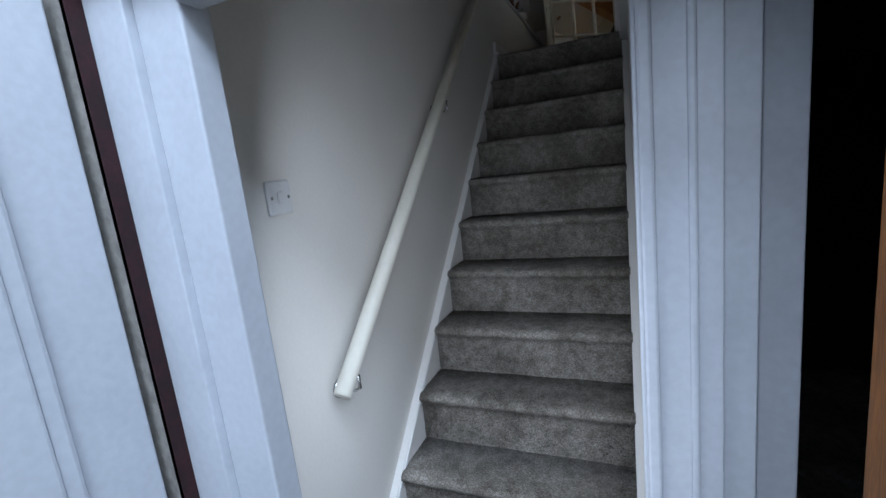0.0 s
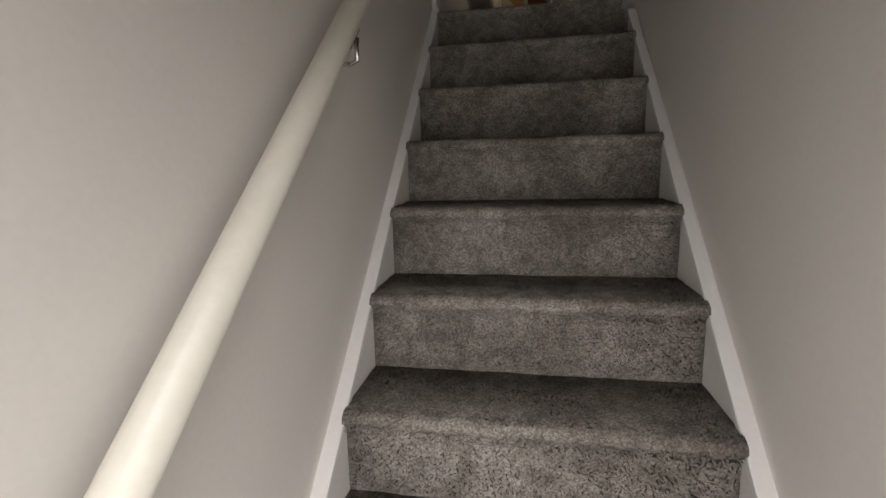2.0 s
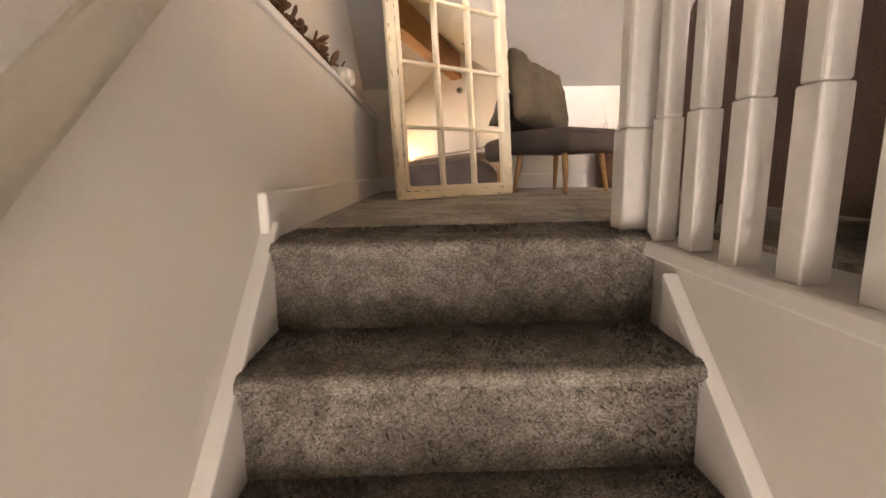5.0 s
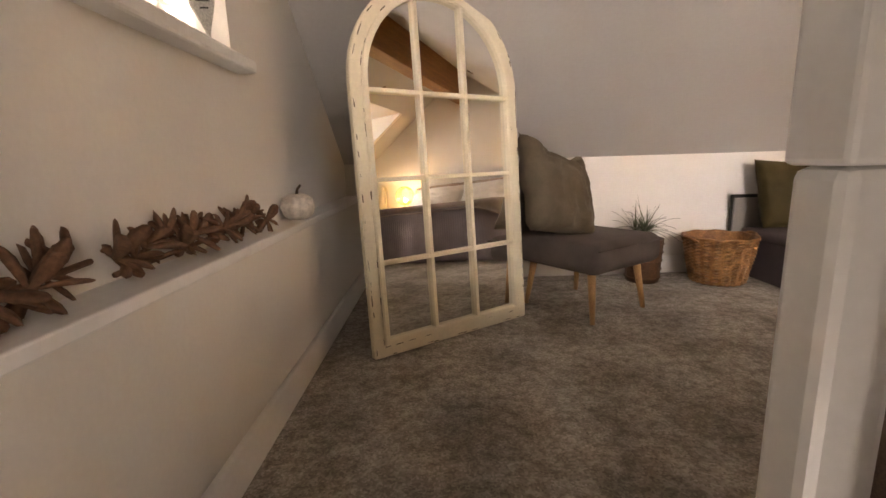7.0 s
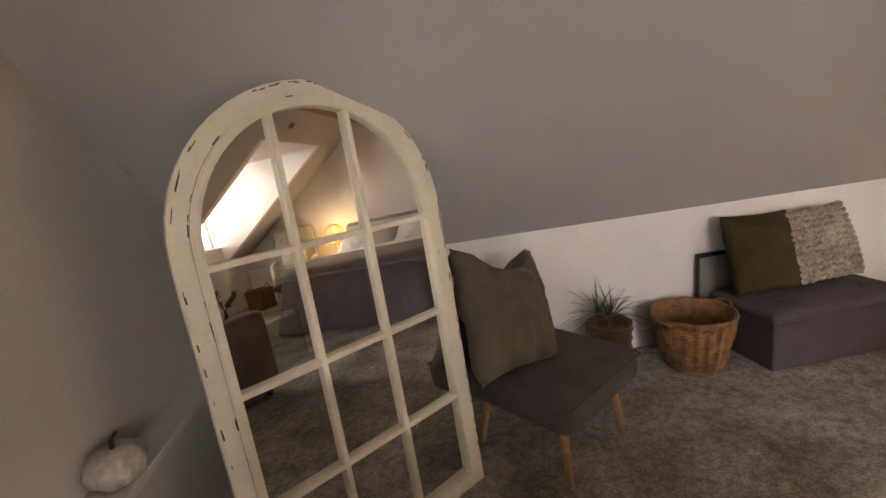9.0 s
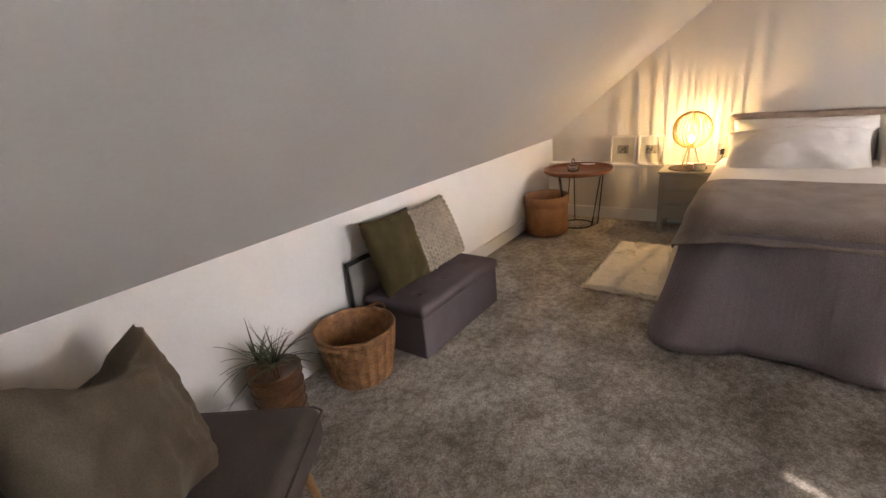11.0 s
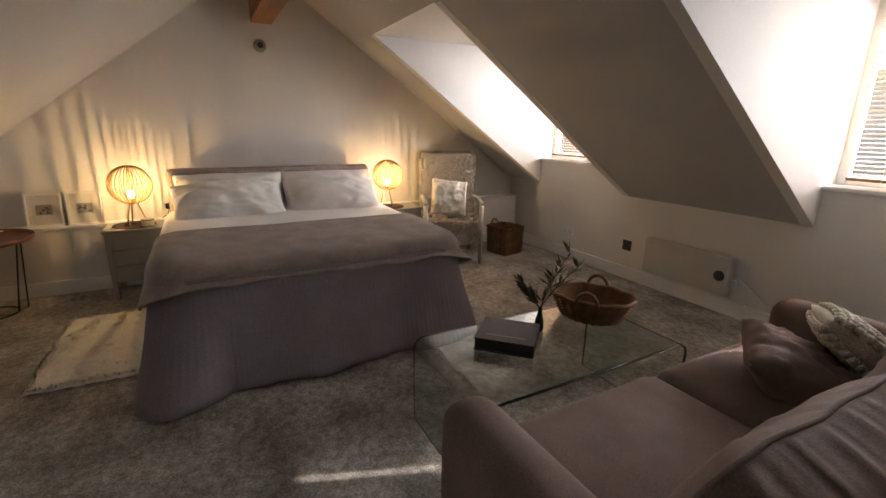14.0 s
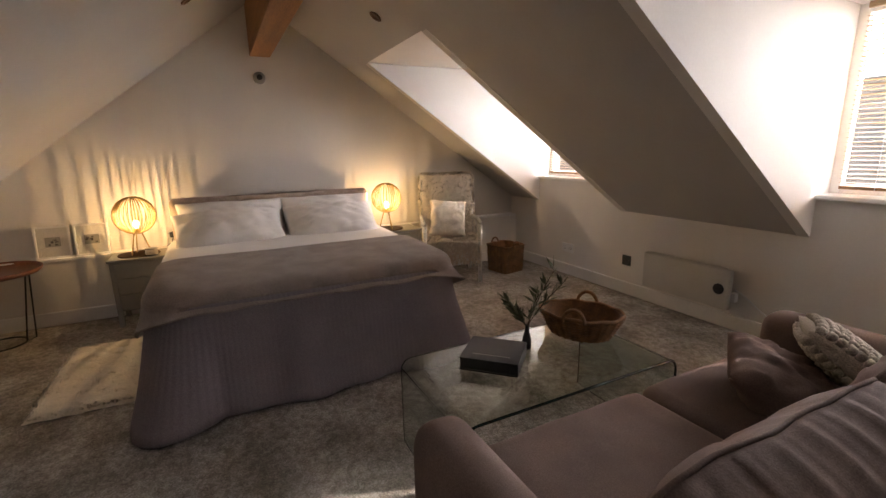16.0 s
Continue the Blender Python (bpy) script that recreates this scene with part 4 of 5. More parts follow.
# ---- plant, basket, ottoman by the knee wall ----
def spiky(name, m, label):
    e = tagged(empty(name, m), label, "plant")
    lathe("pot", [(0.085, 0.0), (0.092, 0.03), (0.098, 0.14), (0.104, 0.24), (0.108, 0.25), (0.098, 0.25), (0.092, 0.225), (0.0, 0.222)], M_POT, e, 40, True, None, lambda a, j: 0.002 * math.sin(16 * a) if j < 4 else 0)
    rnd = random.Random(8)
    for k in range(5):
        z = 0.03 + k * 0.048
        tube("band", [((0.094 + z * 0.05) * math.cos(a), (0.094 + z * 0.05) * math.sin(a), z) for a in [2 * math.pi * i / 32 for i in range(32)]], 0.004, M_POT, e, 6, True)
    for c in range(3):
        cx, cy, h = rnd.uniform(-0.04, 0.04), rnd.uniform(-0.04, 0.04), rnd.uniform(0.05, 0.10)
        tube("stem", [(cx, cy, 0.215), (cx * 1.4, cy * 1.4, 0.22 + h)], 0.006, M_POT, e, 6)
        for _ in range(20):
            a, l, t = rnd.uniform(0, 6.28), rnd.uniform(0.14, 0.25), rnd.uniform(0.2, 1.3)
            d = Vector((math.cos(a), math.sin(a), 0))
            b = Vector((cx * 1.4, cy * 1.4, 0.22 + h))
            pts = []
            for i in range(6):
                f = i / 5
                pts.append(b + d * l * f * math.sin(t) + Vector((0, 0, l * (f * math.cos(t) - 0.55 * f * f * math.sin(t)))))
            bm = bmesh.new()
            s = Vector((-d.y, d.x, 0))
            L = [bm.verts.new(p + s * 0.006 * (1 - i / 5.2) + Vector((0, 0, 0.002))) for i, p in enumerate(pts)]
            C = [bm.verts.new(p) for p in pts]
            Rr = [bm.verts.new(p - s * 0.006 * (1 - i / 5.2) + Vector((0, 0, 0.002))) for i, p in enumerate(pts)]
            for i in range(5):
                bm.faces.new((L[i], C[i], C[i + 1], L[i + 1]))
                bm.faces.new((C[i], Rr[i], Rr[i + 1], C[i + 1]))
            obj("leaf", bm, M_LEAF, e, True)
    return e


spiky("spiky_plant", pose(1.63, 2.20, 0), "spiky green houseplant in a brown banded pot")
basket("wicker_basket", pose(2.02, 2.13, 0, 0, 0, 12), 0.135, 0.185, 0.26, M_WICKL, "round brown wicker basket with two small handles")
OX0, OX1, OY0, OY1, OZ = 2.25, 2.98, 1.91, 2.29, 0.290
ott = tagged(empty("ottoman", pose(OX0, OY0, 0)), "mauve-grey fabric storage ottoman with buttoned lid", "ottoman")
box("body", (0.006, 0.006, 0), (OX1 - OX0 - 0.006, OY1 - OY0 - 0.006, OZ - 0.062), M_OTT, 0.008, ott)
bm = bmesh.new()
nx, ny = 40, 22
lw, ld = OX1 - OX0, OY1 - OY0
btn = [(lw * f, ld * g) for f in (0.2, 0.5, 0.8) for g in (0.33, 0.68)]
def ottz(x, y):
    z = OZ - 0.004
    for bx, by in btn:
        z -= 0.012 * math.exp(-((x - bx) ** 2 + (y - by) ** 2) / 0.0009)
    e = min(x, lw - x, y, ld - y)
    return z - 0.014 * math.exp(-e / 0.008)
g = [[bm.verts.new((lw * i / nx, ld * j / ny, ottz(lw * i / nx, ld * j / ny))) for j in range(ny + 1)] for i in range(nx + 1)]
for i in range(nx):
    for j in range(ny):
        bm.faces.new((g[i][j], g[i + 1][j], g[i + 1][j + 1], g[i][j + 1]))
loop = [g[i][0] for i in range(nx)] + [g[nx][j] for j in range(ny)] + [g[i][ny] for i in range(nx, 0, -1)] + [g[0][j] for j in range(ny, 0, -1)]
low = [bm.verts.new((v.co.x, v.co.y, OZ - 0.06)) for v in loop]
for i in range(len(loop)):
    j = (i + 1) % len(loop)
    bm.faces.new((loop[i], loop[j], low[j], low[i]))
bm.faces.new(low)
obj("lid", bm, M_OTT, ott, True)
for bx, by in btn:
    lathe("button", [(0, -0.004), (0.009, -0.002), (0.007, 0.003), (0, 0.005)], M_OTT, ott, 12, False, pose(bx, by, OZ - 0.012))
pillow("cushion", 0.40, 0.40, 0.13, M_OLIVE, pose(2.45, 2.20, OZ + 0.185, -20, 3, 4), 11, "dark olive velvet cushion on the ottoman", wrinkle=0.010)
knit("knitted_cushion", 0.38, 0.38, 0.11, M_KNIT, pose(2.74, 2.20, OZ + 0.18, -20, -6, -8), 5, "beige chunky knitted cushion on the ottoman")
brd = tagged(empty("leaning_boards", pose(2.36, 2.318, 0)), "grey folded boards leaning beside the ottoman", "board")
box("board", (-0.15, 0.002, 0), (0.15, 0.014, 0.45), M_GREYP, 0.003, brd)
box("board", (-0.16, 0.016, 0), (0.16, 0.030, 0.47), M_BLACK, 0.003, brd)

# jute bin, tray table
bn = tagged(empty("jute_bin", pose(4.33, 2.165, 0)), "soft tan jute paper storage bin with folded rim", "basket")
lathe("bag", [(0.0, 0.004), (0.165, 0.002), (0.178, 0.02), (0.182, 0.12), (0.178, 0.24), (0.180, 0.315), (0.176, 0.33), (0.168, 0.325), (0.165, 0.20), (0.160, 0.03), (0.0, 0.02)], M_JUTE, bn, 48, False, None, lambda a, j: (0.006 * noise.noise(Vector((math.cos(a) * 3, math.sin(a) * 3, j * 0.8))) if 1 < j < 9 else 0))
lathe("folded_rim", [(0.182, 0.25), (0.188, 0.255), (0.189, 0.32), (0.180, 0.334), (0.170, 0.33)], M_JUTE, bn, 48, False, None, lambda a, j: 0.005 * noise.noise(Vector((math.cos(a) * 3, math.sin(a) * 3, 2))))
tt = tagged(empty("tray_table", pose(4.60, 1.99, 0)), "round copper tray table on thin black wire legs", "table")
lathe("tray", [(0.0, 0.478), (0.27, 0.478), (0.285, 0.490), (0.290, 0.512), (0.284, 0.512), (0.276, 0.494), (0.262, 0.486), (0.0, 0.486)], M_COPPER, tt, 64, False)
for a in (0.5, 2.6, 4.7):
    c, s = math.cos(a), math.sin(a)
    tube("leg", [(0.20 * c, 0.20 * s, 0.478), (0.13 * c, 0.13 * s, 0.006), (0.16 * c - 0.07 * s, 0.16 * s + 0.07 * c, 0.006), (0.21 * c - 0.03 * s, 0.21 * s + 0.03 * c, 0.478)], 0.005, M_BLACK, tt, 8)
tube("ring", [(0.13 * math.cos(2 * math.pi * k / 32), 0.13 * math.sin(2 * math.pi * k / 32), 0.006) for k in range(32)], 0.005, M_BLACK, tt, 8, True)
gj = tagged(empty("glass_jar", pose(4.60, 2.03, 0.486)), "small clear glass jar with a black ring handle", "jar")
lathe("jar", [(0.0, 0.0), (0.045, 0.0), (0.047, 0.03), (0.042, 0.058), (0.030, 0.066), (0.028, 0.063), (0.039, 0.055), (0.044, 0.03), (0.042, 0.005), (0.0, 0.005)], M_GLASS, gj, 32, False)
lathe("candle", [(0.0, 0.006), (0.036, 0.006), (0.036, 0.03), (0.0, 0.03)], M_WAX, gj, 24, False)
tube("ring_handle", [(0.032 * math.cos(a), 0, 0.072 + 0.032 * math.sin(a)) for a in [math.pi * k / 12 for k in range(13)]], 0.004, M_BLACK, gj, 8)


# ---- bed ----
BY0, BY1, BX0, BX1, BZ = -0.61, 0.91, 3.06, 4.78, 0.55
BC = (BY0 + BY1) / 2
bed = tagged(empty("bed", pose(0, 0, 0)), "made double bed with mauve-grey quilt and plush headboard", "bed")
box("base", (BX0 + 0.06, BY0 + 0.03, 0.02), (BX1, BY1 - 0.03, 0.28), M_OTT, 0.02, bed)
bm = bmesh.new()
add_box(bm, (BX0 + 0.02, BY0 + 0.01, 0.28), (BX1, BY1 - 0.01, BZ - 0.012), 0.06, 4)
obj("mattress", bm, M_LINEN, bed, True)


def drape(name, x_head, x_foot, y0, y1, z, side_drop, foot_drop, flare, wave, material, seed, corner=0.08, rise=0.0, spill=0.0, folds=(9, 5)):
    """Cloth laid over the bed: flat top, rounded edge, hanging sides with folds."""
    bm = bmesh.new()
    uvl = bm.loops.layers.uv.new("cloth")
    rc = 0.24
    path = []
    n1, n2, nc = 40, 60, 10
    for k in range(n1):
        path.append((x_head + (x_foot + rc - x_head) * k / n1, y1, (0, 1), 0))
    for k in range(nc):
        a = math.pi / 2 * k / nc
        path.append((x_foot + rc - rc * math.sin(a), y1 - rc + rc * math.cos(a), (-math.sin(a), math.cos(a)), math.sin(2 * a)))
    for k in range(n2):
        path.append((x_foot, y1 - rc - (y1 - y0 - 2 * rc) * k / n2, (-1, 0), 0))
    for k in range(nc):
        a = math.pi / 2 * k / nc
        path.append((x_foot + rc - rc * math.cos(a), y0 + rc - rc * math.sin(a), (-math.cos(a), -math.sin(a)), math.sin(2 * a)))
    for k in range(n1 + 1):
        path.append((x_foot + rc + (x_head - x_foot - rc) * k / n1, y0, (0, -1), 0))
    cy = (y0 + y1) / 2
    cols, arc, prev = [], [], None
    s = 0.0
    for x, y, nrm, cn in path:
        if prev:
            s += math.hypot(x - prev[0], y - prev[1]) + 0.06 * cn * 0.2
        prev = (x, y)
        foot = abs(nrm[0])
        drop = side_drop * (1 - foot) + foot_drop * foot
        col = []
        cxp = max(x, x_foot + 0.55)
        for f in (0.0, 0.25, 0.5, 0.7, 0.85, 0.93):
            px, py = cxp + (x - cxp) * f, cy + (y - cy) * f
            dz = 0.008 * noise.noise(Vector((px * 4, py * 4, seed))) + rise * max(0, px - x_foot) / 1.0
            col.append((px, py, z + dz, f))
        er = min(0.075, drop * 0.8)
        for k in range(1, 5):
            a = math.pi / 2 * k / 4
            col.append((x + nrm[0] * er * math.sin(a) - nrm[0] * 0.02, y + nrm[1] * er * math.sin(a) - nrm[1] * 0.02, z - er + er * math.cos(a) + rise * max(0, x - x_foot) * 0.5, 1))
        for k in range(1, 13):
            f = k / 12
            wv = wave * f * (math.sin(s * folds[0] + seed) + 0.6 * math.sin(s * folds[0] * 2.3 + seed * 2 + 1) + 0.5 * noise.noise(Vector((s * 3, f * 2, seed))))
            o = er - 0.02 + flare * f ** 1.3 + wv + corner * cn * f
            zz = z - er - (drop - er) * f
            zz += 0.012 * f * noise.noise(Vector((s * folds[1], seed, 3.0)))
            col.append((x + nrm[0] * o - (spill * cn * f if nrm[1] > 0 else 0), y + nrm[1] * o, max(zz, 0.006), 1 + f))
        cols.append([bm.verts.new(p[:3]) for p in col])
        arc.append(s)
    for i in range(len(cols) - 1):
        A, B = cols[i], cols[i + 1]
        for j in range(len(A) - 1):
            fc = bm.faces.new((A[j], A[j + 1], B[j + 1], B[j]))
            for lp, (ii, jj) in zip(fc.loops, ((i, j), (i, j + 1), (i + 1, j + 1), (i + 1, j))):
                v = lp.vert.co
                lp[uvl].uv = (arc[ii] if jj > 4 else (v.y if 0.2 < 1 else 0), jj / 20)
    bmesh.ops.remove_doubles(bm, verts=bm.verts[:], dist=1e-5)
    ob = obj(name, bm, material, bed, True)
    sm = ob.modifiers.new("thick", "SOLIDIFY")
    sm.thickness, sm.offset = 0.008, 1
    return ob


# stitched channels of the quilt
nt = M_QUILT.node_tree
uvn = nt.nodes.new("ShaderNodeUVMap")
uvn.uv_map = "cloth"
wv = nt.nodes.new("ShaderNodeTexWave")
wv.inputs["Scale"].default_value, wv.inputs["Distortion"].default_value = 13.0, 0.8
nt.links.new(uvn.outputs[0], wv.inputs[0])
bp2 = nt.nodes.new("ShaderNodeBump")
bp2.inputs["Strength"].default_value, bp2.inputs["Distance"].default_value = 0.30, 0.005
old = [n for n in nt.nodes if n.type == "BUMP" and n != bp2][0]
nt.links.new(wv.outputs[1], bp2.inputs["Height"])
nt.links.new(old.outputs[0], bp2.inputs["Normal"])
nt.links.new(bp2.outputs[0], nt.nodes["Principled BSDF"].inputs["Normal"])

drape("quilt", 3.80, BX0, BY0, BY1, BZ + 0.006, 0.545, 0.54, 0.085, 0.026, M_QUILT, 2.0, 0.045, spill=0.12)
drape("throw", 3.84, BX0 + 0.015, BY0 - 0.012, BY1 + 0.012, BZ + 0.040, 0.25, 0.075, 0.05, 0.012, M_THROW, 5.0, 0.03, 0.015)
drape("sheet", 4.72, 3.70, BY0 - 0.006, BY1 + 0.006, BZ + 0.020, 0.30, 0.02, 0.04, 0.012, M_LINEN, 8.0, 0.02, 0.02)
bm = bmesh.new()
add_box(bm, (4.775, BY0 - 0.03, 0.02), (4.872, BY1 + 0.03, 0.885), 0.045, 5)
bmesh.ops.subdivide_edges(bm, edges=[e for e in bm.edges if e.calc_length() > 0.3], cuts=12, use_grid_fill=True)
for v in bm.verts:
    v.co.z += 0.010 * noise.noise(v.co * 5) * (v.co.z > 0.7)
obj("headboard", bm, M_HEAD, bed, True)
fluff("headboard_pile", [((4.772, BY0, 0.55), (0, BY1 - BY0, 0), (0, 0, 0.31), (-1, 0, 0)), ((4.79, BY0, 0.88), (0, BY1 - BY0, 0), (0.06, 0, 0), (-0.2, 0, 1))], 0.016, 9000, M_HEAD, bed, 4)
for i, (y, s, x, w, rot) in enumerate(((0.53, 1, 4.47, 0.78, 3), (-0.23, 2, 4.48, 0.76, -3), (0.50, 5, 4.65, 0.80, 0), (-0.24, 7, 4.65, 0.78, 0))):
    pillow("pillow", w, 0.44, 0.25, M_LINEN, pose(x, y, 0.652 + (0.012 if i > 1 else 0), -55 if i < 2 else -32, 0, -90 + rot), s * 3.3, "plump white cotton pillow with a flat border", "pillow", "pillows on the bed", wrinkle=0.026, ears=0.07, power=0.55, n=40)


# ---- nightstands, lamps ----
def nightstand(name, m):
    e = tagged(empty(name, m), "grey painted bedside cabinet with three drawers", "bedside cabinet", "bedside cabinets")
    w, d, h = 0.34, 0.30, 0.50
    bm = bmesh.new()
    add_box(bm, (0, -w / 2, 0.12), (d, w / 2, h - 0.02), 0.003)
    obj("body", bm, M_GREYP, e)
    box("top", (-0.012, -w / 2 - 0.012, h - 0.02), (d, w / 2 + 0.012, h), M_GREYP, 0.005, e)
    for k in range(3):
        z = 0.135 + k * 0.115
        bm = bmesh.new()
        add_box(bm, (-0.010, -w / 2 + 0.035, z), (0.002, w / 2 - 0.035, z + 0.108), 0.003)
        obj("drawer", bm, M_GREYP, e)
    for sx, sy in ((0.0, -1), (0.0, 1), (d - 0.035, -1), (d - 0.035, 1)):
        y = sy * (w / 2 - 0.016)
        box("leg", (sx - 0.004, y - 0.016, 0), (sx + 0.030, y + 0.016, h - 0.022), M_GREYP, 0.003, e)
    return e


ns = nightstand("bedside_cabinet", pose(4.575, 1.165, 0))
copy_thing(ns, pose(4.575, -0.89, 0))


def globe_lamp(m):
    e = tagged(empty("table_lamp", m), "lit globe table lamp of gilded wires on a tripod", "table lamp", "bedside lamps")
    R, zc = 0.135, 0.285
    bm = bmesh.new()
    for k in range(36):
        a = 2 * math.pi * k / 36
        pts = []
        for i in range(11):
            t = radians(12 + 156 * i / 10)
            rr = R * math.sin(t)
            aa = a + 0.05 * math.sin(5.3 * k)
            pts.append((rr * math.cos(aa), rr * math.sin(aa), zc + R * math.cos(t)))
        add_tube(bm, pts, 0.0032, 4)
    cage = obj("wire_globe", bm, M_BRASS, e, True)
    bm = bmesh.new()
    for t in (12, 168):
        rr, z = R * math.sin(radians(t)), zc + R * math.cos(radians(t))
        add_tube(bm, [(rr * math.cos(2 * math.pi * k / 24), rr * math.sin(2 * math.pi * k / 24), z) for k in range(24)], 0.004, 6, True)
    obj("rings", bm, M_BRASS, e, True)
    for a in (0.4, 2.5, 4.6):
        tube("tripod_leg", [(0.028 * math.cos(a), 0.028 * math.sin(a), 0.155), (0.075 * math.cos(a), 0.075 * math.sin(a), 0.0)], 0.0045, M_BRASS, e, 8)
    lathe("lamp_holder", [(0.0, 0.148), (0.022, 0.15), (0.022, 0.185), (0.015, 0.19), (0, 0.19)], M_BRASS, e, 20, False)
    b = lathe("bulb", [(0, 0.19), (0.010, 0.192), (0.020, 0.212), (0.022, 0.225), (0.016, 0.24), (0, 0.246)], M_BULB, e, 20, False)
    b.visible_shadow = False
    return e


for y in (1.165, -0.80):
    mt = tagged(empty("place_mat", pose(4.715, y, 0.50)), "round dark woven mat on the bedside cabinet", "mat", "bedside mats")
    bm = bmesh.new()
    prof = [(0.0, 0.0)] + [(0.012 * k, 0.006 + 0.0015 * (k % 2)) for k in range(1, 12)] + [(0.135, 0.002), (0.13, 0.0)]
    add_lathe(bm, prof, 48)
    obj("weave", bm, M_MATW, mt, True)
gl = globe_lamp(pose(4.715, 1.155, 0.507))
copy_thing(gl, pose(4.715, -0.79, 0.507, 0, 0, 50))
for y in (1.155, -0.79):
    lamp("bedside_lamp_light", "POINT", pose(4.715, y, 0.507 + 0.262), LAMP_W, WARM, 0.004)
jar = tagged(empty("candle_jar", pose(4.63, 1.075, 0.508)), "small pale lidded candle jar on the mat", "jar")
lathe("jar", [(0, 0), (0.038, 0), (0.04, 0.004), (0.04, 0.034), (0.036, 0.038), (0, 0.038)], M_WAX, jar, 32, False)
lathe("lid", [(0, 0.0385), (0.041, 0.0385), (0.041, 0.046), (0, 0.048)], M_GREYP, jar, 32, False)
ON_E = Matrix(((0, 0, -1, 0), (-1, 0, 0, 0), (0, 1, 0, 0), (0, 0, 0, 1)))
switch_plate("wall_socket", pose(XEU, 0.955, 0.60) @ ON_E, "white single wall socket above the ledge", M_PLAST, False)
pl = tagged(empty("plug", pose(XEU - 0.010, 0.955, 0.59)), "black plug with lead in the wall socket", "plug")
bm = bmesh.new()
add_box(bm, (-0.035, -0.022, -0.022), (0, 0.022, 0.022), 0.008)
add_tube(bm, [(-0.02, 0, -0.02), (-0.03, 0.01, -0.06), (-0.05, 0.05, -0.085)], 0.003, 6)
obj("plug_body", bm, M_BLACK, pl, True)


def picture(m, label, art):
    e = tagged(empty("picture_frame", m), label, "picture frame", "pictures on the ledge")
    w, h, t = 0.21, 0.235, 0.014
    bm = bmesh.new()
    for lo, hi in (((0, -w / 2, 0), (0.018, w / 2, t)), ((0, -w / 2, h - t), (0.018, w / 2, h)), ((0, -w / 2, t), (0.018, -w / 2 + t, h - t)), ((0, w / 2 - t, t), (0.018, w / 2, h - t))):
        add_box(bm, lo, hi, 0.002)
    obj("frame", bm, M_GLOSS, e)
    box("mount", (0.009, -w / 2 + t - 0.002, t - 0.002), (0.014, w / 2 - t + 0.002, h - t + 0.002), M_PAPER, 0, e)
    bm = bmesh.new()
    add_box(bm, (0.0065, -0.045, 0.085), (0.0085, 0.045, 0.155))
    obj("print", bm, M_GREYP, e)
    bm = bmesh.new()
    rnd = random.Random(art)
    for _ in range(7):
        y, z = rnd.uniform(-0.035, 0.028), rnd.uniform(0.092, 0.135)
        add_box(bm, (0.005, y, z), (0.0063, y + rnd.uniform(0.006, 0.02), z + rnd.uniform(0.005, 0.018)))
    obj("drawing", bm, M_INK, e)
    return e


picture(pose(4.885, 1.70, 0.50, 0, 9, 0), "small white framed grey print leaning on the ledge", 1)
picture(pose(4.885, 1.47, 0.50, 0, 9, 0), "small white framed grey print leaning on the ledge", 2)

# rug
rug = tagged(empty("sheepskin_rug", pose(0, 0, 0)), "cream shaggy rug on the carpet beside the bed", "rug")
bm = bmesh.new()
g = [[None] * 25 for _ in range(37)]
for i in range(37):
    for j in range(25):
        u, v = i / 36, j / 24
        x, y = 3.34 + 0.92 * u, 1.00 + 0.53 * v
        e = min(u, 1 - u) * 0.92, min(v, 1 - v) * 0.53
        x += 0.012 * noise.noise(Vector((v * 6, u * 3, 1))) if i in (0, 36) else 0
        z = 0.004 + 0.022 * min(1, min(e) / 0.03) + 0.006 * noise.noise(Vector((x * 18, y * 18, 0)))
        g[i][j] = bm.verts.new((x, y, z))
for i in range(36):
    for j in range(24):
        bm.faces.new((g[i][j], g[i + 1][j], g[i + 1][j + 1], g[i][j + 1]))
obj("backing", bm, M_FUR, rug, True)
fluff("pile", [((3.34, 1.00, 0.018), (0.92, 0, 0), (0, 0.53, 0), (0, 0, 1))], 0.014, 12000, M_FUR, rug, 6, 0.2)

# ---- armchair with sheepskin ----
ac = tagged(empty("armchair", pose(4.56, -1.36, 0, 0, 0, -111)), "white painted armchair draped with cream sheepskins", "armchair")
# its own x runs sideways and its own y points backwards
acm = mat("white_chair_paint", (0.74, 0.72, 0.68), 0.4, 0.04, 6, 80, 0.05, 0.001)
for s in (-1, 1):
    tube("front_leg", [(s * 0.25, -0.27, 0.0), (s * 0.255, -0.25, 0.55)], [0.016, 0.02], acm, ac, 12)
    tube("back_leg", [(s * 0.24, 0.27, 0.0), (s * 0.25, 0.16, 0.40), (s * 0.24, 0.26, 0.92)], [0.016, 0.02, 0.018], acm, ac, 12)
    tube("armrest", [(s * 0.255, -0.27, 0.555), (s * 0.262, -0.05, 0.570), (s * 0.255, 0.20, 0.56)], 0.019, acm, ac, 12)
bm = bmesh.new()
add_box(bm, (-0.245, -0.27, 0.28), (0.245, 0.19, 0.40), 0.04, 3)
obj("seat", bm, M_FUR, ac, True)
bm = bmesh.new()
add_box(bm, (-0.262, -0.055, 0), (0.262, 0.055, 0.60), 0.045, 3)
obj("backrest", bm, M_FUR, ac, True, pose(0, 0.18, 0.38, -12))
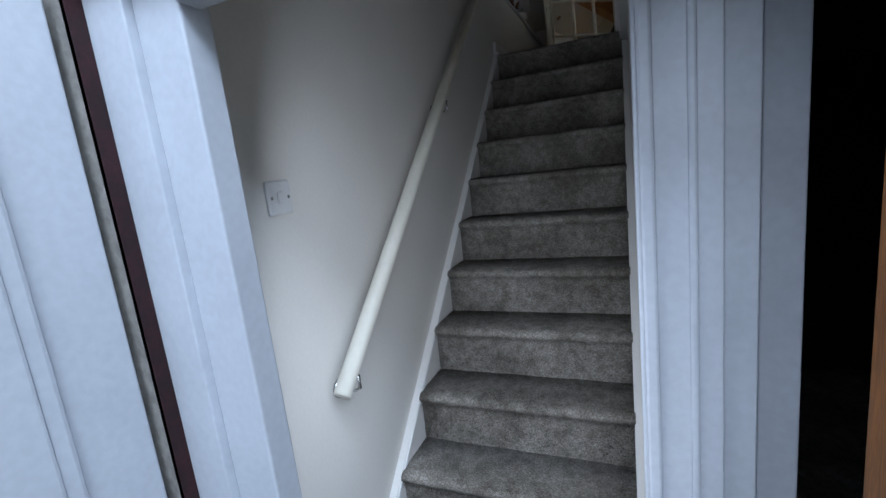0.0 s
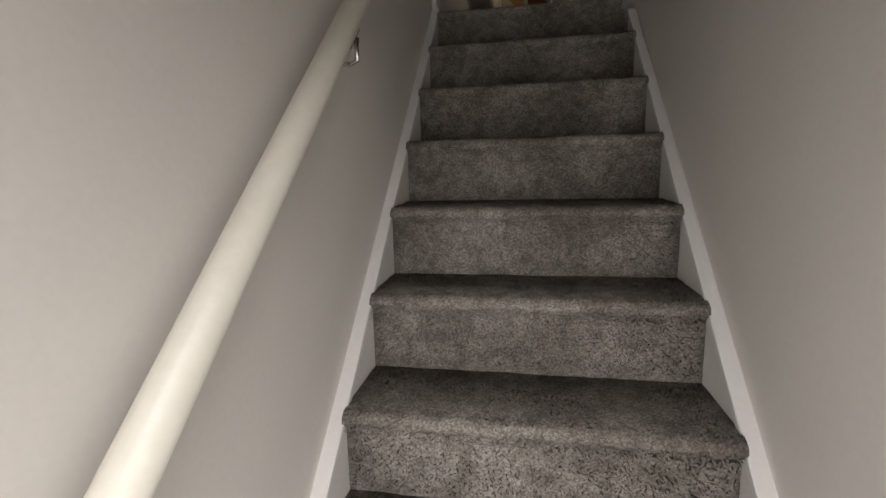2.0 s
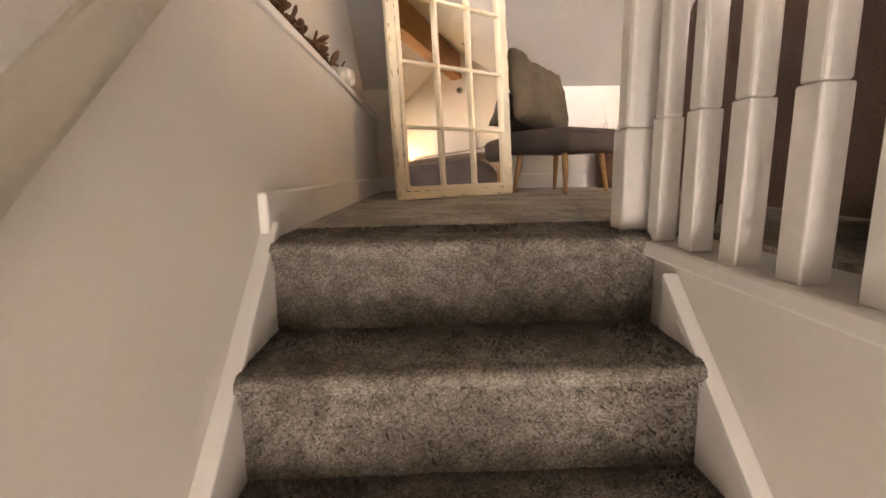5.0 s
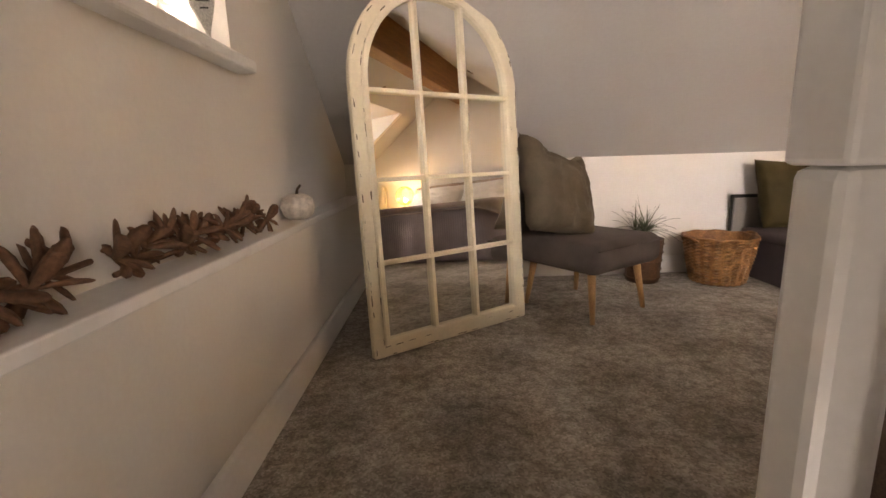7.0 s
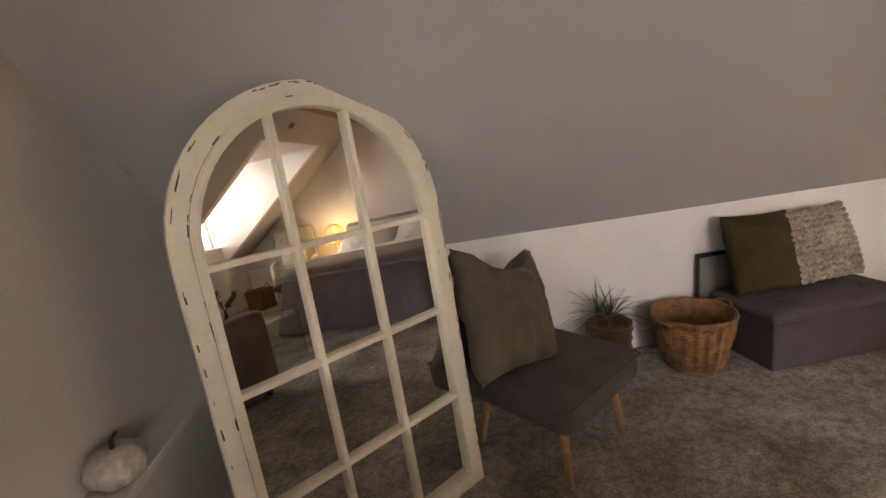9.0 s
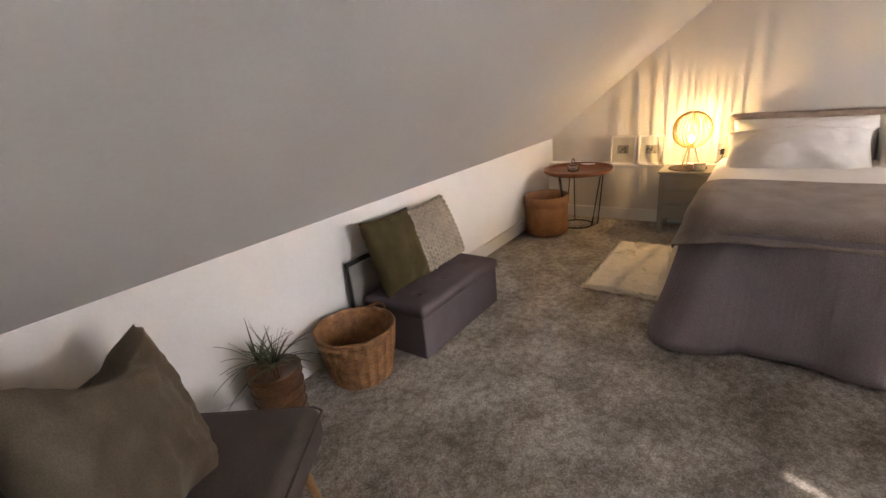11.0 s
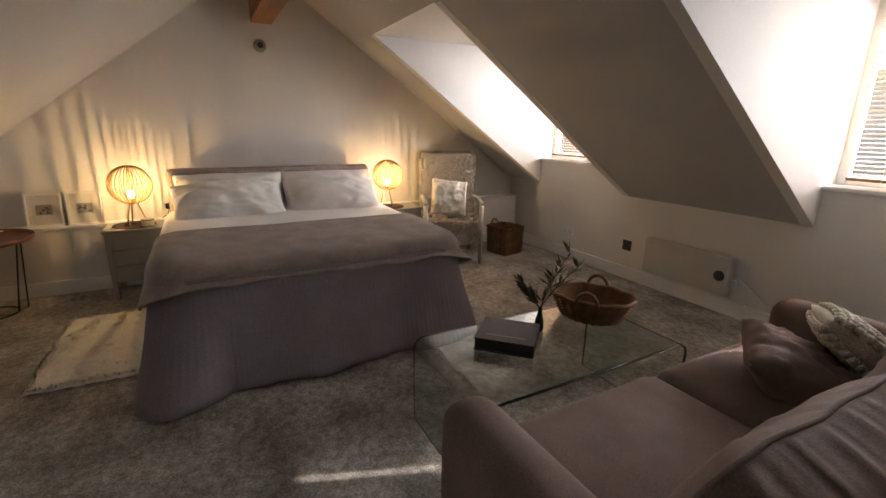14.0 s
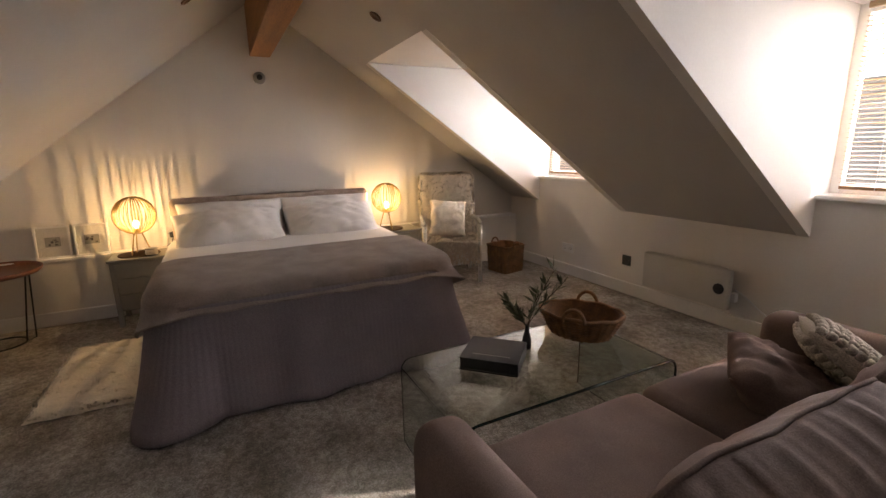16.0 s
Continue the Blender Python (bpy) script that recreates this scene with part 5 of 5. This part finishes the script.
fluff("seat_fleece", [((-0.26, -0.28, 0.40), (0.52, 0, 0), (0, 0.42, 0), (0, 0, 1)), ((-0.25, -0.28, 0.20), (0.50, 0, 0), (0, 0, 0.20), (0, -1, 0.1))], 0.038, 9000, mat("beige_fur", (0.80, 0.68, 0.54), 0.95, 0.1, 12, 90, 0.5, 0.008, sheen=0.4, fine_var=0.08), ac, 12, 0.8)
fluff("back_fleece", [((-0.26, 0.105, 0.42), (0.52, 0, 0), (0, 0.118, 0.55), (0, -1, 0.2)), ((-0.26, 0.22, 0.975), (0.52, 0, 0), (0, 0.10, 0.01), (0, 0, 1)), ((-0.262, 0.11, 0.42), (0, 0.10, 0), (0, 0.118, 0.55), (-1, 0, 0.1)), ((0.262, 0.11, 0.42), (0, 0.10, 0), (0, 0.118, 0.55), (1, 0, 0.1))], 0.026, 11000, M_FUR, ac, 13, 0.7)
pillow("fur_cushion", 0.34, 0.34, 0.13, M_FUR, pose(4.49, -1.31, 0.585, -20, 6, -108), 20, "small cream fur cushion on the armchair", wrinkle=0.02)
basket("log_basket", pose(4.44, -1.93, 0, 0, 0, 10), 0.135, 0.15, 0.27, M_WICK, "square brown wicker basket with hooped handles", 0.95, True, 14, 5, True, "x", 7.0)

# ---- south wall fixtures ----
ON_S = Matrix(((-1, 0, 0, 0), (0, 0, 1, 0), (0, 1, 0, 0), (0, 0, 0, 1)))
switch_plate("wall_socket", pose(4.03, YS, 0.262) @ ON_S, "white double wall socket", M_PLAST, False, True)
switch_plate("wall_socket", pose(3.33, YS, 0.285) @ ON_S, "dark metal single wall socket", M_BLACK, False)
ht = tagged(empty("panel_heater", pose(2.45, YS, 0.14)), "slim off-white electric panel heater on the wall", "heater")
box("panel", (0, 0.03, 0), (0.66, 0.075, 0.27), M_HEAT, 0.008, ht)
box("back_case", (0.02, 0.0, 0.02), (0.64, 0.03, 0.25), M_GREYP, 0.003, ht)
box("top_grille", (0.04, 0.035, 0.27), (0.62, 0.065, 0.276), M_HEAT, 0.002, ht)
lathe("dial", [(0, 0.0), (0.036, 0.0), (0.036, 0.006), (0.030, 0.010), (0, 0.010)], M_BLACK, ht, 32, False, pose(0.065, 0.075, 0.135, -90))
box("thermostat", (-0.030, 0.01, 0.06), (0.0, 0.05, 0.12), M_PLAST, 0.004, ht)
tube("lead", [(-0.015, 0.03, 0.14), (-0.06, 0.02, 0.12), (-0.16, 0.015, 0.05), (-0.30, 0.02, -0.03), (-0.5, 0.03, -0.09)], 0.004, M_PLAST, ht, 6)
# small alarm on the gable, downlights in the slopes
sp = tagged(empty("wall_alarm", pose(XEU, 0.174, 1.825, 0, -90)), "small round dark smoke detector on the gable", "detector")
lathe("cover", [(0, 0.04), (0.03, 0.038), (0.046, 0.022), (0.05, 0.0), (0, 0)], M_GREYP, sp, 32, False)
lathe("centre", [(0, 0.046), (0.02, 0.044), (0.024, 0.037), (0, 0.036)], M_BLACK, sp, 24, False)
for x, y in ((3.9, 0.62), (3.7, -0.42)):
    z = n_slope(y) if y > RY else s_slope(y)
    t = math.degrees(math.atan(GN)) if y > RY else -math.degrees(math.atan(GS))
    dl = tagged(empty("downlight", pose(x, y, z - 0.001, 180 - t)), "small bronze recessed downlight, unlit", "downlight", "downlights in the slopes")
    lathe("bezel", [(0.040, 0.0), (0.042, 0.004), (0.036, 0.008), (0.028, 0.006), (0.026, 0.002), (0.0, 0.002)], M_POT, dl, 32, False)

# ---- coffee table and what stands on it ----
TX0, TX1, TY0, TY1, TZ, TG = 1.87, 2.40, -0.99, 0.0, 0.38, 0.012
ct = tagged(empty("coffee_table", pose(0, 0, 0)), "bent clear glass waterfall coffee table", "coffee table")
bm = bmesh.new()
def bent(off):
    r, q = 0.05, []
    q += [(TY0 + off, 0.0)]
    for k in range(9):
        a = math.pi - math.pi / 2 * k / 8
        q.append((TY0 + r + (r - off) * math.cos(a), TZ - r + (r - off) * math.sin(a)))
    for k in range(9):
        a = math.pi / 2 - math.pi / 2 * k / 8
        q.append((TY1 - r + (r - off) * math.cos(a), TZ - r + (r - off) * math.sin(a)))
    return q + [(TY1 - off, 0.0)]
O, I = bent(0), bent(TG)
V = [[bm.verts.new((x, *p)) for p in c] for x in (TX0, TX1) for c in (O, I)]
for k in range(len(O) - 1):
    bm.faces.new((V[0][k], V[0][k + 1], V[2][k + 1], V[2][k]))
    bm.faces.new((V[1][k], V[3][k], V[3][k + 1], V[1][k + 1]))
    bm.faces.new((V[0][k], V[1][k], V[1][k + 1], V[0][k + 1]))
    bm.faces.new((V[2][k], V[2][k + 1], V[3][k + 1], V[3][k]))
for k in (0, -1):
    bm.faces.new((V[0][k], V[2][k], V[3][k], V[1][k]))
gt = obj("bent_glass", bm, M_TGLASS, ct, True)
gt.data.shade_flat()
gt.visible_shadow = False
M_EDGE = mat("dark_glass_edge", (0.012, 0.028, 0.024), 0.15, 0.1, 20, 90, 0)
for x in (TX0 - 0.0012, TX1 + 0.0012):
    pts = [(x, (a[0] + b[0]) / 2, (a[1] + b[1]) / 2) for a, b in zip(O, I)]
    tube("polished_edge", pts, 0.0042, M_EDGE, ct, 6)
bk = tagged(empty("boxed_book", pose(2.20, -0.325, TZ, 0, 0, 44)), "large black boxed book on the glass table", "book")
bm = bmesh.new()
add_box(bm, (-0.115, -0.105, 0), (0.115, 0.105, 0.006), 0.001)
add_box(bm, (-0.115, -0.105, 0.046), (0.115, 0.105, 0.052), 0.001)
add_box(bm, (-0.115, -0.105, 0.006), (-0.109, 0.105, 0.046))
obj("cover", bm, M_BOOK, bk)
box("pages", (-0.109, -0.101, 0.006), (0.111, 0.101, 0.046), M_BOOK, 0, bk)
bm = bmesh.new()
for i in range(15):
    add_box(bm, (-0.075 + i * 0.010, 0.055, 0.052), (-0.069 + i * 0.010, 0.060, 0.0526))
obj("title_bars", bm, M_GREYP, bk)
vs = tagged(empty("bottle_vase", pose(2.235, -0.515, TZ)), "small black bottle vase with olive twigs", "vase")
lathe("vase", [(0, 0), (0.018, 0), (0.020, 0.006), (0.019, 0.04), (0.010, 0.075), (0.008, 0.10), (0.010, 0.105), (0.007, 0.105), (0.006, 0.06), (0, 0.05)], M_BLACK, vs, 24, False)
rnd = random.Random(21)
for bx, by, hh in ((-0.09, -0.10, 0.20), (-0.04, -0.10, 0.25), (0.07, 0.05, 0.08), (-0.02, -0.04, 0.15), (0.05, 0.07, 0.12)):
    pts = [Vector((bx * f ** 1.4, by * f ** 1.2, 0.09 + hh * f)) for f in [i / 8 for i in range(9)]]
    tube("twig", pts, 0.0016, M_WORN, vs, 5)
    for p, q in zip(pts[2:], pts[3:] + [pts[-1] + Vector((0.01, 0, 0.02))]):
        for s in range(4):
            d = (q - p).normalized() + Vector((rnd.uniform(-1, 1), rnd.uniform(-1, 1), rnd.uniform(-0.5, 0.9)))
            d.normalize()
            sd = d.cross(Vector((rnd.random(), rnd.random(), rnd.random()))).normalized()
            l = rnd.uniform(0.045, 0.068)
            bm = bmesh.new()
            v = [bm.verts.new(p + x) for x in (Vector((0, 0, 0)), d * l * 0.45 + sd * 0.0075, d * l, d * l * 0.45 - sd * 0.0075, d * l * 0.5 + d.cross(sd) * 0.002)]
            bm.faces.new((v[0], v[1], v[4]))
            bm.faces.new((v[1], v[2], v[4]))
            bm.faces.new((v[2], v[3], v[4]))
            bm.faces.new((v[3], v[0], v[4]))
            obj("leaf", bm, M_LEAF, vs, True)
basket("bread_basket", pose(2.225, -0.805, TZ, 0, 0, 34), 0.125, 0.185, 0.115, M_WICK, "oval shallow wicker basket with hooped handles", 0.74, True, 8, 7, True, "y")

# ---- sofa ----
sofa = tagged(empty("sofa", pose(0, 0, 0)), "two-seat brown velvet sofa with loose cushions", "sofa")
SX0, SX1, SY0, SY1 = 0.99, 1.76, -1.46, 0.23
def soft(name, lo, hi, bevel, material, parent, puff=0.0, seed=0, m=None, cuts=5, wrinkle=0.0):
    bm = bmesh.new()
    add_box(bm, lo, hi, bevel, 4)
    bmesh.ops.subdivide_edges(bm, edges=[e for e in bm.edges if e.calc_length() > 0.12], cuts=cuts, use_grid_fill=True)
    c = [(lo[i] + hi[i]) / 2 for i in range(3)]
    h = [(hi[i] - lo[i]) / 2 for i in range(3)]
    for v in bm.verts:
        u = [(v.co[i] - c[i]) / h[i] for i in range(3)]
        for i in range(3):
            j, k = (i + 1) % 3, (i + 2) % 3
            w = max(0, 1 - u[j] ** 2) * max(0, 1 - u[k] ** 2)
            v.co[i] += puff * w * u[i]
        if wrinkle:
            v.co += Vector((1, 0.3, 0.6)) * wrinkle * noise.fractal(Vector((v.co.x * 5, v.co.y * 9, v.co.z * 5 + seed)), 0.8, 2, 3)
    return obj(name, bm, material, parent, True, m)


def boxed_cushion(w, h, t, seed, m):
    """A loose back cushion: two bulging panels, a creased gusset and two piped seams."""
    bm = bmesh.new()
    per = []
    r, nc = 0.05, 6
    for cy, cz, a0 in ((w / 2 - r, h - r, 0), (-w / 2 + r, h - r, 90), (-w / 2 + r, r, 180), (w / 2 - r, r, 270)):
        for k in range(nc + 1):
            a = radians(a0 + 90 * k / nc)
            per.append((cy + r * math.cos(a), cz + r * math.sin(a)))
    ring = []
    for k in range(len(per)):
        a, b = Vector(per[k]), Vector(per[(k + 1) % len(per)])
        c = max(1, int((b - a).length / 0.011))
        ring += [a + (b - a) * q / c for q in range(c)]
    n = len(ring)
    mid = Vector((0, h / 2))
    def put(p, x, out, sag):
        d = (p - mid).normalized()
        y, z = p + d * out
        return bm.verts.new((x + sag, y, z))
    rows = []
    for f in (1, 0.6, 0.25, -0.2, -0.6, -1):
        row = []
        for k in range(n):
            p = ring[k]
            crease = noise.fractal(Vector((p.x * 16, p.y * 16, seed)), 0.7, 2.0, 3)
            row.append(put(p, f * t / 2, (1 - f * f) * (0.014 + 0.011 * crease) + 0.004 * crease, 0.008 * noise.noise(Vector((p.x * 7, p.y * 7, seed + 4)))))
        rows.append(row)
    seams = [[v.co.copy() for v in rows[0]], [v.co.copy() for v in rows[-1]]]
    for s_, base in ((1, rows[0]), (-1, rows[-1])):
        last = base
        for q in (0.94, 0.85, 0.7, 0.5, 0.3, 0.12):
            row = []
            for k in range(n):
                p = mid + (ring[k] - mid) * q
                crease = noise.fractal(Vector((p.x * 9, p.y * 9, seed + s_)), 0.8, 2.0, 3)
                row.append(bm.verts.new((s_ * (t / 2 + 0.055 * (1 - q ** 2.5) + 0.009 * crease), p.x, p.y)))
            for k in range(n):
                bm.faces.new((last[k], last[(k + 1) % n], row[(k + 1) % n], row[k]))
            last = row
        bm.faces.new(last)
    for A, B in zip(rows, rows[1:]):
        for k in range(n):
            bm.faces.new((A[k], A[(k + 1) % n], B[(k + 1) % n], B[k]))
    obj("back_cushion", bm, M_SOFA, sofa, True, m)
    for pts in seams:
        tube("piping", pts[::2], 0.0055, M_SOFA, sofa, 6, True, m)


soft("base", (SX0 + 0.03, SY0 + 0.05, 0.06), (SX1 - 0.03, SY1 - 0.05, 0.27), 0.02, M_SOFA, sofa)
for y0, y1 in ((SY1 - 0.155, SY1), (SY0, SY0 + 0.155)):
    soft("arm", (SX0, y0, 0.05), (SX1, y1, 0.555), 0.06, M_SOFA, sofa, 0.006)
soft("back_frame", (SX0, SY0 + 0.10, 0.06), (SX0 + 0.15, SY1 - 0.10, 0.58), 0.06, M_SOFA, sofa, 0.008)
ym = (SY0 + SY1) / 2
for i, (y0, y1) in enumerate(((ym + 0.004, SY1 - 0.16), (SY0 + 0.16, ym - 0.004))):
    soft("seat_cushion", (SX0 + 0.15, y0, 0.27), (SX1 - 0.005, y1, 0.415), 0.045, M_SOFA, sofa, 0.016, i, None, 6, 0.004)
    c = (y0 + y1) / 2
    bm_m = pose(SX0 + 0.265, c, 0.345, 0, -24, 0)
    boxed_cushion((y1 - y0) - 0.01, 0.40, 0.155, 7 + i, bm_m)
for x in (SX0 + 0.06, SX1 - 0.06):
    for y in (SY0 + 0.08, SY1 - 0.08):
        tube("foot", [(x, y, 0), (x, y, 0.065)], [0.018, 0.024], M_WORN, sofa, 12)
pillow("cushion", 0.38, 0.36, 0.16, M_SOFA, pose(1.46, -0.93, 0.475, -66, 0, -58), 31, "brown velvet cushion on the sofa", wrinkle=0.025)
knit("knitted_cushion", 0.34, 0.34, 0.12, M_KNITW, pose(1.38, -1.12, 0.535, -52, 10, -62), 6, "cream chunky knitted cushion on the sofa")
